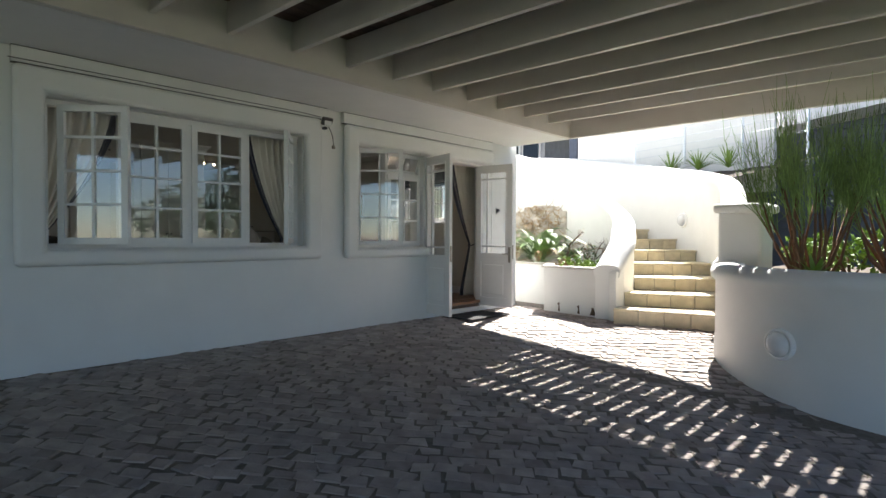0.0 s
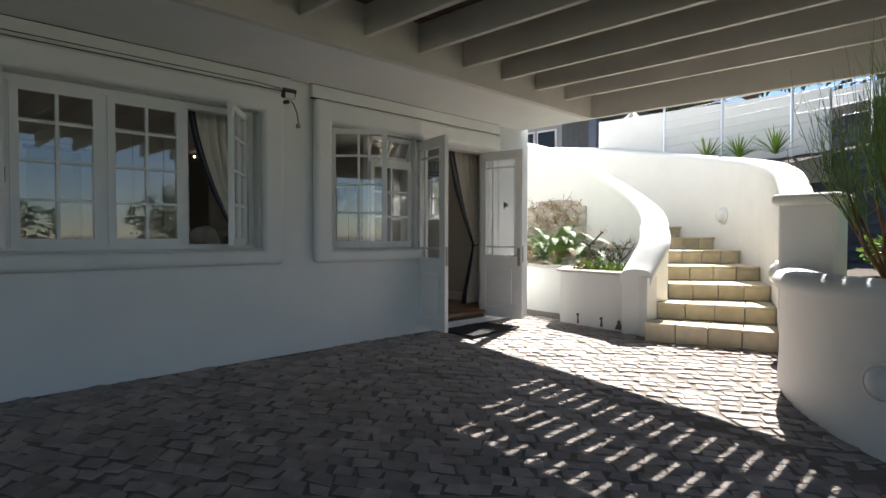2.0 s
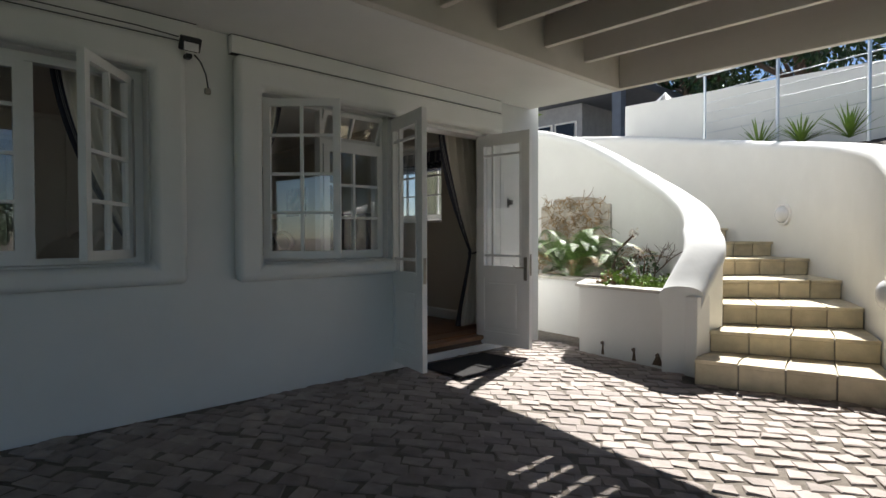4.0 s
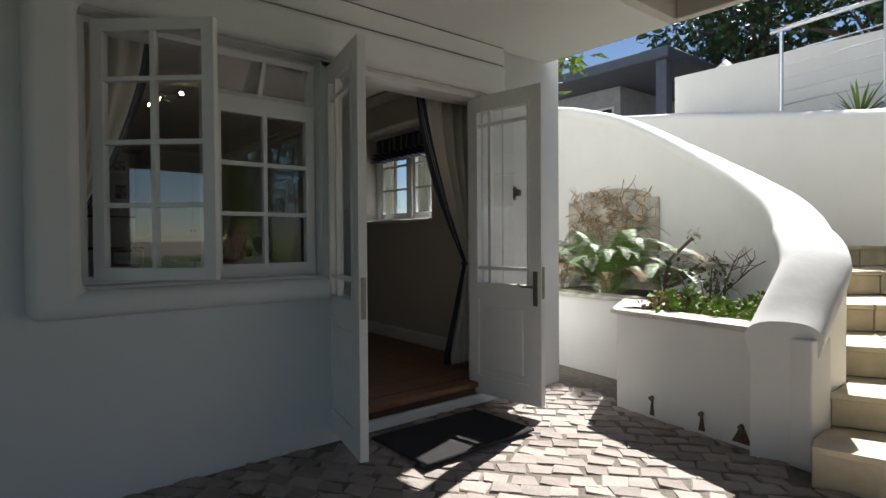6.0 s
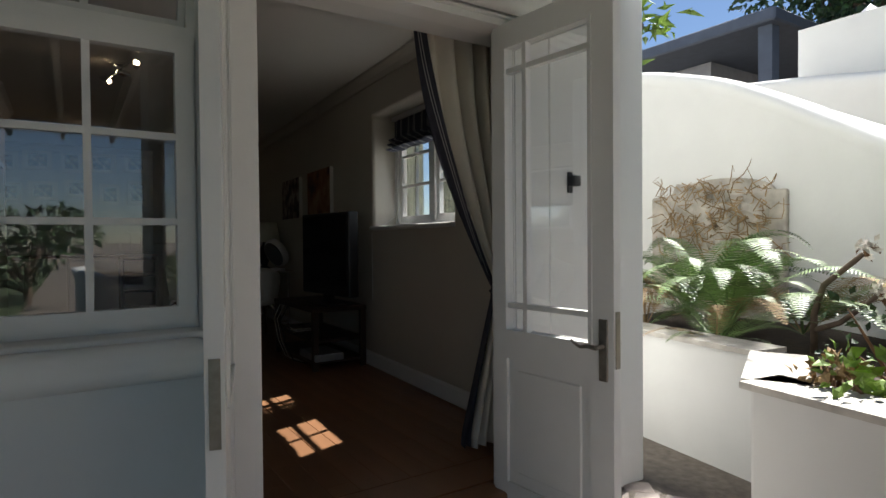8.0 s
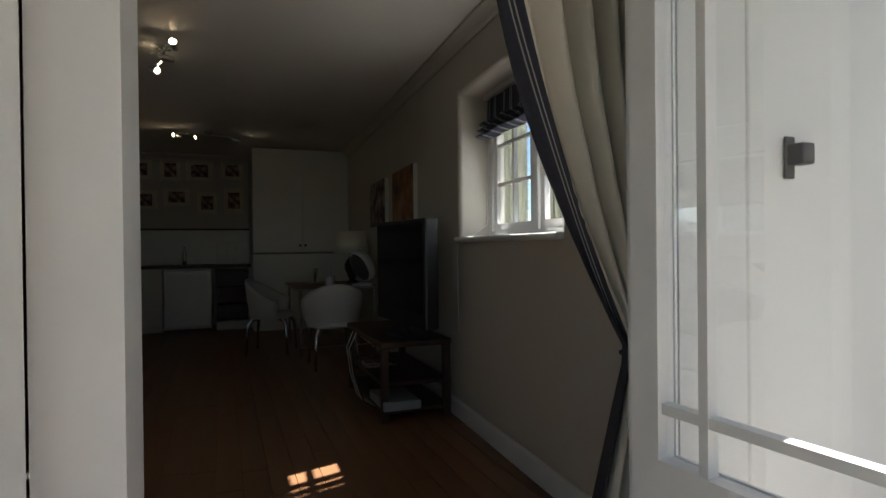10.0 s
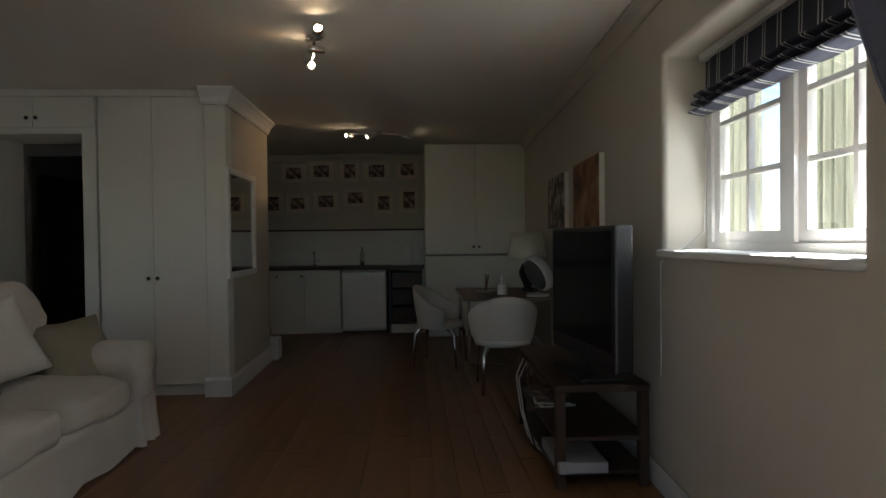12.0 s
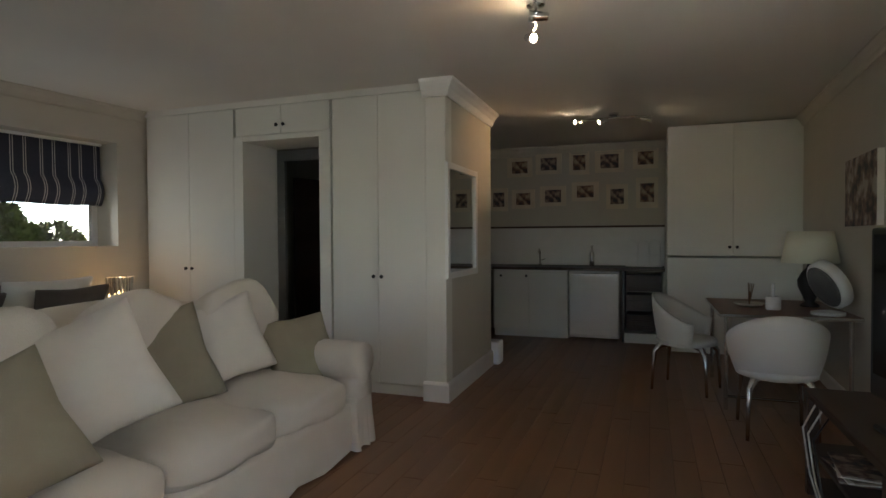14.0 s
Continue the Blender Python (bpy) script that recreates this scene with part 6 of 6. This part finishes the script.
# flower bed before the spiral wall
fern((-5.69, 8.92, 0.66), 26, 1.15, 1, "large green fern arching over the bed wall")
fern((-5.32, 9.12, 0.66), 20, 1.0, 2, "green fern with a few dry fronds", True)
fern((-6.10, 9.10, 0.70), 26, 1.2, 3, "large green fern beside the house corner")
fern((-5.55, 8.55, 0.60), 14, 0.7, 4, "small fern at the edge of the bed")
fern((-6.25, 8.80, 0.62), 16, 0.85, 6, "green fern below the stone relief", True)
for k, (x, y, r, h, n, sz, m_, lab) in enumerate(((-4.42, 7.82, 0.22, 0.22, 150, 0.075, LEAF, "fleshy bright green succulent clump in the bed"), (-4.15, 7.78, 0.18, 0.15, 120, 0.06, LEAF, "low light green ground cover in the bed"), (-4.62, 7.85, 0.15, 0.18, 110, 0.06, DRY, "rust-coloured low plant in the bed"), (-3.9, 7.72, 0.15, 0.12, 110, 0.05, LEAF, "low light green ground cover in the bed"), (-4.55, 8.40, 0.28, 0.40, 110, 0.05, DARK_LEAF, "thin grey-green herb in the bed"), (-4.0, 8.15, 0.28, 0.20, 220, 0.05, LEAF, "dark low plant against the spiral wall"))):
    bush((x, y, 0.60), r, h, n, sz, 80 + k, m_, lab)
random.seed(21)
for x, y, r in ((-4.38, 7.70, 0.075), (-3.98, 7.68, 0.085), (-4.05, 7.86, 0.06), (-4.75, 7.80, 0.06)):
    bm = bmesh.new()
    bmesh.ops.create_icosphere(bm, subdivisions=3, radius=r)
    for v in bm.verts:
        v.co *= 1 + 0.35 * noise.noise(v.co * 9 + Vector((x, y, 0)))
        v.co.z *= 0.6
    ob = tagged(mesh_ob("rock", bm, ROCK, smooth=True), "rough grey garden rock among the plants", "rock", "rocks in the bed")
    ob.location = (x, y, 0.63)


def bare_branch(name, at, segs, label, flower=None, material=BARK):
    th = thing(name, Matrix.Translation(at), label, "plant")
    for pts, radii in segs:
        bm = bmesh.new()
        tube(bm, pts, radii, 8)
        part("branch", bm, material, th, smooth=True)
    for p in flower or ():
        rnd = np.random.RandomState(int(abs(p[0]) * 1000) + 3)
        pts = [Vector(p) + Vector(rnd.normal(size=3) * 0.018) for _ in range(26)]
        v, f = leaf_mesh(pts, [rnd.normal(size=3) + np.array([0, 0, 0.8]) for _ in pts], 0.05, 3, 0.6)
        pydata("blossom", v, f, LINEN, th, "white frangipani blossom")
        v, f = leaf_mesh(pts[:8], [rnd.normal(size=3) for _ in pts[:8]], 0.06, 5, 0.35)
        pydata("leaf_tuft", v, f, BROWN_STEM, th)
    return th


bare_branch("frangipani", (-5.12, 8.81, 0.58), (([(0, 0, 0), (0.0, 0.0, 0.25), (0.05, 0.0, 0.42), (0.20, 0.0, 0.56), (0.24, 0, 0.60)], [0.022, 0.019, 0.017, 0.015, 0.013]), ([(0.0, 0, 0.16), (0.14, -0.02, 0.22), (0.27, -0.02, 0.34), (0.31, -0.02, 0.38)], [0.017, 0.015, 0.013, 0.011])), "bare frangipani with thick grey stems and white blossoms", ((0.25, 0, 0.62), (0.32, -0.02, 0.40)))
random.seed(77)
segs = []
def fork(p, d, L, r, depth):
    q = p + d * L
    segs.append(([tuple(p), tuple(p.lerp(q, 0.5) + Vector((random.gauss(0, 0.01), random.gauss(0, 0.01), 0))), tuple(q)], [r, r * 0.85, r * 0.7]))
    if depth:
        for _ in range(3):
            e = (d + Vector((random.gauss(0, 0.6), random.gauss(0, 0.6), random.gauss(0.05, 0.35)))).normalized()
            fork(p.lerp(q, random.uniform(0.5, 1.0)), e, L * random.uniform(0.55, 0.8), r * 0.62, depth - 1)
fork(Vector((0, 0, 0)), Vector((0.05, 0, 1)), 0.32, 0.013, 3)
bare_branch("bare_shrub", (-4.60, 8.80, 0.58), segs, "small leafless shrub with fine twigs")

# carved stone panel with dry creeper
panel = thing("stone_panel", pose(-6.32, 9.93, 0.56, 0, 0, 2) @ Matrix.Scale(1.14, 4), "carved sandstone relief panel with an arched top", "relief")
bm = rbox(-0.62, 0.44, 0, 0.14, 0, 0.96, 0.02, 2)
for k in range(40):
    random.seed(100 + k)
    q = bmesh.new()
    bmesh.ops.create_icosphere(q, subdivisions=2, radius=random.uniform(0.04, 0.10))
    for v in q.verts:
        v.co = Vector((v.co.x * 1.3, v.co.y * 0.6, v.co.z)) * (1 + 0.4 * noise.noise(v.co * 14))
    m_ = bpy.data.meshes.new("lump")
    q.transform(pose(random.uniform(-0.5, 0.34), 0.0, random.uniform(0.3, 0.98), 0, random.uniform(0, 90), 0))
    q.to_mesh(m_), q.free()
    bm.from_mesh(m_)
part("relief", bm, STONE, panel)
bm = bmesh.new()
n = 18
ring = [bm.verts.new((-0.05 + 0.40 * math.cos(math.pi * k / n), y, 0.95 + 0.12 * math.sin(math.pi * k / n))) for y in (0.02, 0.12) for k in range(n + 1)]
bm.faces.new(ring[:n + 1]), bm.faces.new(ring[n + 1:][::-1])
for k in range(n):
    bm.faces.new((ring[k + 1], ring[k], ring[n + 1 + k], ring[n + 2 + k]))
part("arch", bm, STONE, panel)
random.seed(11)
bm = bmesh.new()
for k in range(150):
    p = Vector((random.uniform(-0.50, 0.34), random.uniform(-0.10, -0.03), 0.35 + 0.68 * random.random() ** 0.6))
    pts = [p]
    for j in range(4):
        pts.append(pts[-1] + Vector((random.gauss(0, 0.05), random.gauss(0, 0.02), random.gauss(0.0, 0.045))))
    tube(bm, pts, [0.005, 0.0045, 0.004, 0.003, 0.002], 4, False)
part("creeper", bm, DRY, panel, "dry brown creeper twigs")

# upper terrace planting
for k, (x, y) in enumerate(((-4.3, 11.35), (-3.75, 11.25), (-3.2, 11.2))):
    rosette((x, y, 2.42), 34, 0.55, 0.013, 50 + k, LEAF, "spiky green strap-leaved plant on the terrace", "strap_plant", "strap plants")
for k, (x, y, h, s) in enumerate(((-10.6, 21.5, 6.5, 2.4), (-8.6, 19.5, 6.0, 2.6), (-5.6, 18.5, 6.8, 2.9), (-2.6, 18.8, 6.4, 2.8), (0.6, 18.2, 6.2, 2.7), (4.0, 19.2, 6.6, 3.0))):
    tree((x, y, 2.4), h, s, 2600, 0.24, 200 + k, DARK_LEAF, "dense dark-leaved garden tree behind the terrace", 0.2)
tree((1.5, 11.2, -0.1), 4.0, 1.5, 2200, 0.12, 300, DARK_LEAF, "leafy green tree beside the planter", 0.08)
th = thing("frangipani_tree", pose(-8.6, 11.5, 2.5), "frangipani branch with long light green leaves", "tree")
bm = bmesh.new()
tube(bm, [(0, 0, 0), (-0.1, 0, 0.8), (0.25, 0, 1.55)], [0.05, 0.04, 0.025], 8)
part("trunk", bm, BARK, th)
rnd = np.random.RandomState(5)
pts = [Vector((0.25, 0, 1.55)) + Vector(rnd.normal(size=3) * 0.18) for _ in range(70)]
v, f = leaf_mesh(pts, [np.array([math.cos(k), math.sin(k), -0.1 + 0.3 * math.sin(k * 2.3)]) for k in range(70)], 0.30, 4, 0.26)
pydata("leaves", v, f, LEAF, th)
# garden behind the camera and outside the bed window
for k, (x, y, z, h, s) in enumerate(((15, 4, -1.5, 3.6, 2.2), (16, 11, -1.5, 4.6, 2.4), (17, -6, -1.5, 3.8, 2.6), (19, 17, -1.5, 5.0, 2.8), (9.5, 13.5, -1.0, 6.5, 3.0), (6.5, 15.5, -1.0, 6.5, 2.8), (13, 18, -1.2, 7.0, 3.2))):
    tree((x, y, z), h, s, 1800, 0.26, 400 + k, DARK_LEAF, "dark garden tree across the yard", 0.16)
for k, x in enumerate((-10.2, -9.2, -8.2)):
    bush((x, -0.9, -0.03), 0.8, 2.4, 4200, 0.13, 500 + k, LEAF, "tall sunlit hedge outside the bed window", "hedge", "hedge", "hedge bushes")

# ---- floor planks ----
plank = part("plank", rbox(-0.674, 0.674, -0.0635, 0.0635, -0.011, 0.0, 0.0015, 1), WOOD_FLOOR, floor)
plank.location = (-6.545, RW - 0.07, ZF)
random.seed(5)
for j in range(-2, 46):
    y = RW - 0.07 - 0.129 * j
    x = -6.545 - random.uniform(0, 1.0)
    row = []
    while x > -14.3:
        row.append(x)
        x -= 1.35
    for x in row:
        ob = new("plank", plank.data)
        ob.parent = floor
        ob.location = (x, y, ZF)
    ob = new("plank", plank.data)
    ob.parent = floor
    ob.location, ob.scale = (-5.87 - (-5.87 - (row[0] + 0.674)) / 2, y, ZF), ((-5.87 - (row[0] + 0.676)) / 1.348, 1, 1)

# ---- paving setts ----
paving = thing("paving", pose(0, 0, 0), "worn stone setts laid in slanting rows", "paving", kind="structure")


def sett_shape(rnd, a, b):
    """Corners of one stone, about its centre: skirt, shoulder and smaller worn top."""
    j = lambda s: (rnd.random() - 0.5) * s
    base = [(sx * a / 2 + j(0.045), sy * b / 2 + j(0.04)) for sx, sy in ((-1, -1), (1, -1), (1, 1), (-1, 1))]
    v = [(x, y, -0.05) for x, y in base] + [(x, y, -0.006 + j(0.003)) for x, y in base] + [(x * 0.93 + j(0.006), y * 0.91 + j(0.006), 0.0 + j(0.006)) for x, y in base]
    f = [(8, 9, 10, 11)] + [(o + i, o + (i + 1) % 4, o + 4 + (i + 1) % 4, o + 4 + i) for o in (0, 4) for i in range(4)]
    return v, f


rnd = random.Random(3)
A, B = 0.145, 0.115
variants = []
for k in range(10):
    v, f = sett_shape(rnd, A - 0.012, B - 0.012)
    me = bpy.data.meshes.new("sett")
    me.from_pydata(v, [], f)
    me.materials.append(SETT)
    variants.append(me)
turn = radians(38)
V, F = [], []
count = 0
for i in range(-60, 90):
    for j in range(-70, 90):
        u, w = (i + 0.5 * (j % 2)) * A + 0.05 * math.sin(j * 0.7) + 0.03 * noise.noise(Vector((i * 0.5, j * 0.5, 0))), j * B + 0.10 * math.sin(i * 0.22) + 0.03 * noise.noise(Vector((i * 0.4, j * 0.4, 5)))
        x, y = -2.5 + u * math.cos(turn) - w * math.sin(turn), 3.5 + u * math.sin(turn) + w * math.cos(turn)
        if not (-5.46 < x < 2.2 and -0.6 < y < 7.75):
            continue
        if math.hypot(x - PCX, y - PCY) < PR - 0.03 or (x > -2.12 and y > 7.0) or (x > PCX and y > 5.3):
            continue
        r = math.hypot(x - CX, y - CY)
        if y > 6.9 and x > -4.8 and math.degrees(math.atan2(y - CY, x - CX)) > 12.7 and r > 2.75:
            continue
        if x < -3.5 and y > 7.4 - (x + 3.5) * 0.156 and x > -4.85:
            continue
        z = ground_z(x, y) + rnd.uniform(-0.003, 0.003)
        sl = (ground_z(x + 0.1, y) - ground_z(x - 0.1, y)) / 0.2
        m = pose(x, y, z, 0, -math.degrees(math.atan(sl)), 0) @ pose(0, 0, 0, rnd.uniform(-0.9, 0.9), rnd.uniform(-0.9, 0.9), math.degrees(turn) + rnd.choice((0, 180)) + rnd.uniform(-6, 6))
        if -5.25 < x < -3.45 and 5.1 < y < 7.3 and count < 300:
            count += 1
            ob = new("sett", rnd.choice(variants))
            ob.parent = paving
            ob.matrix_world = m
        else:
            v, f = sett_shape(rnd, A - 0.012, B - 0.012)
            k = len(V)
            V += [tuple(m @ Vector(q)) for q in v]
            F += [tuple(k + q for q in g) for g in f]
tagged(pydata("setts", V, F, SETT_FAR), "worn brownish stone setts across the sloping yard", "paving", kind="stuff")
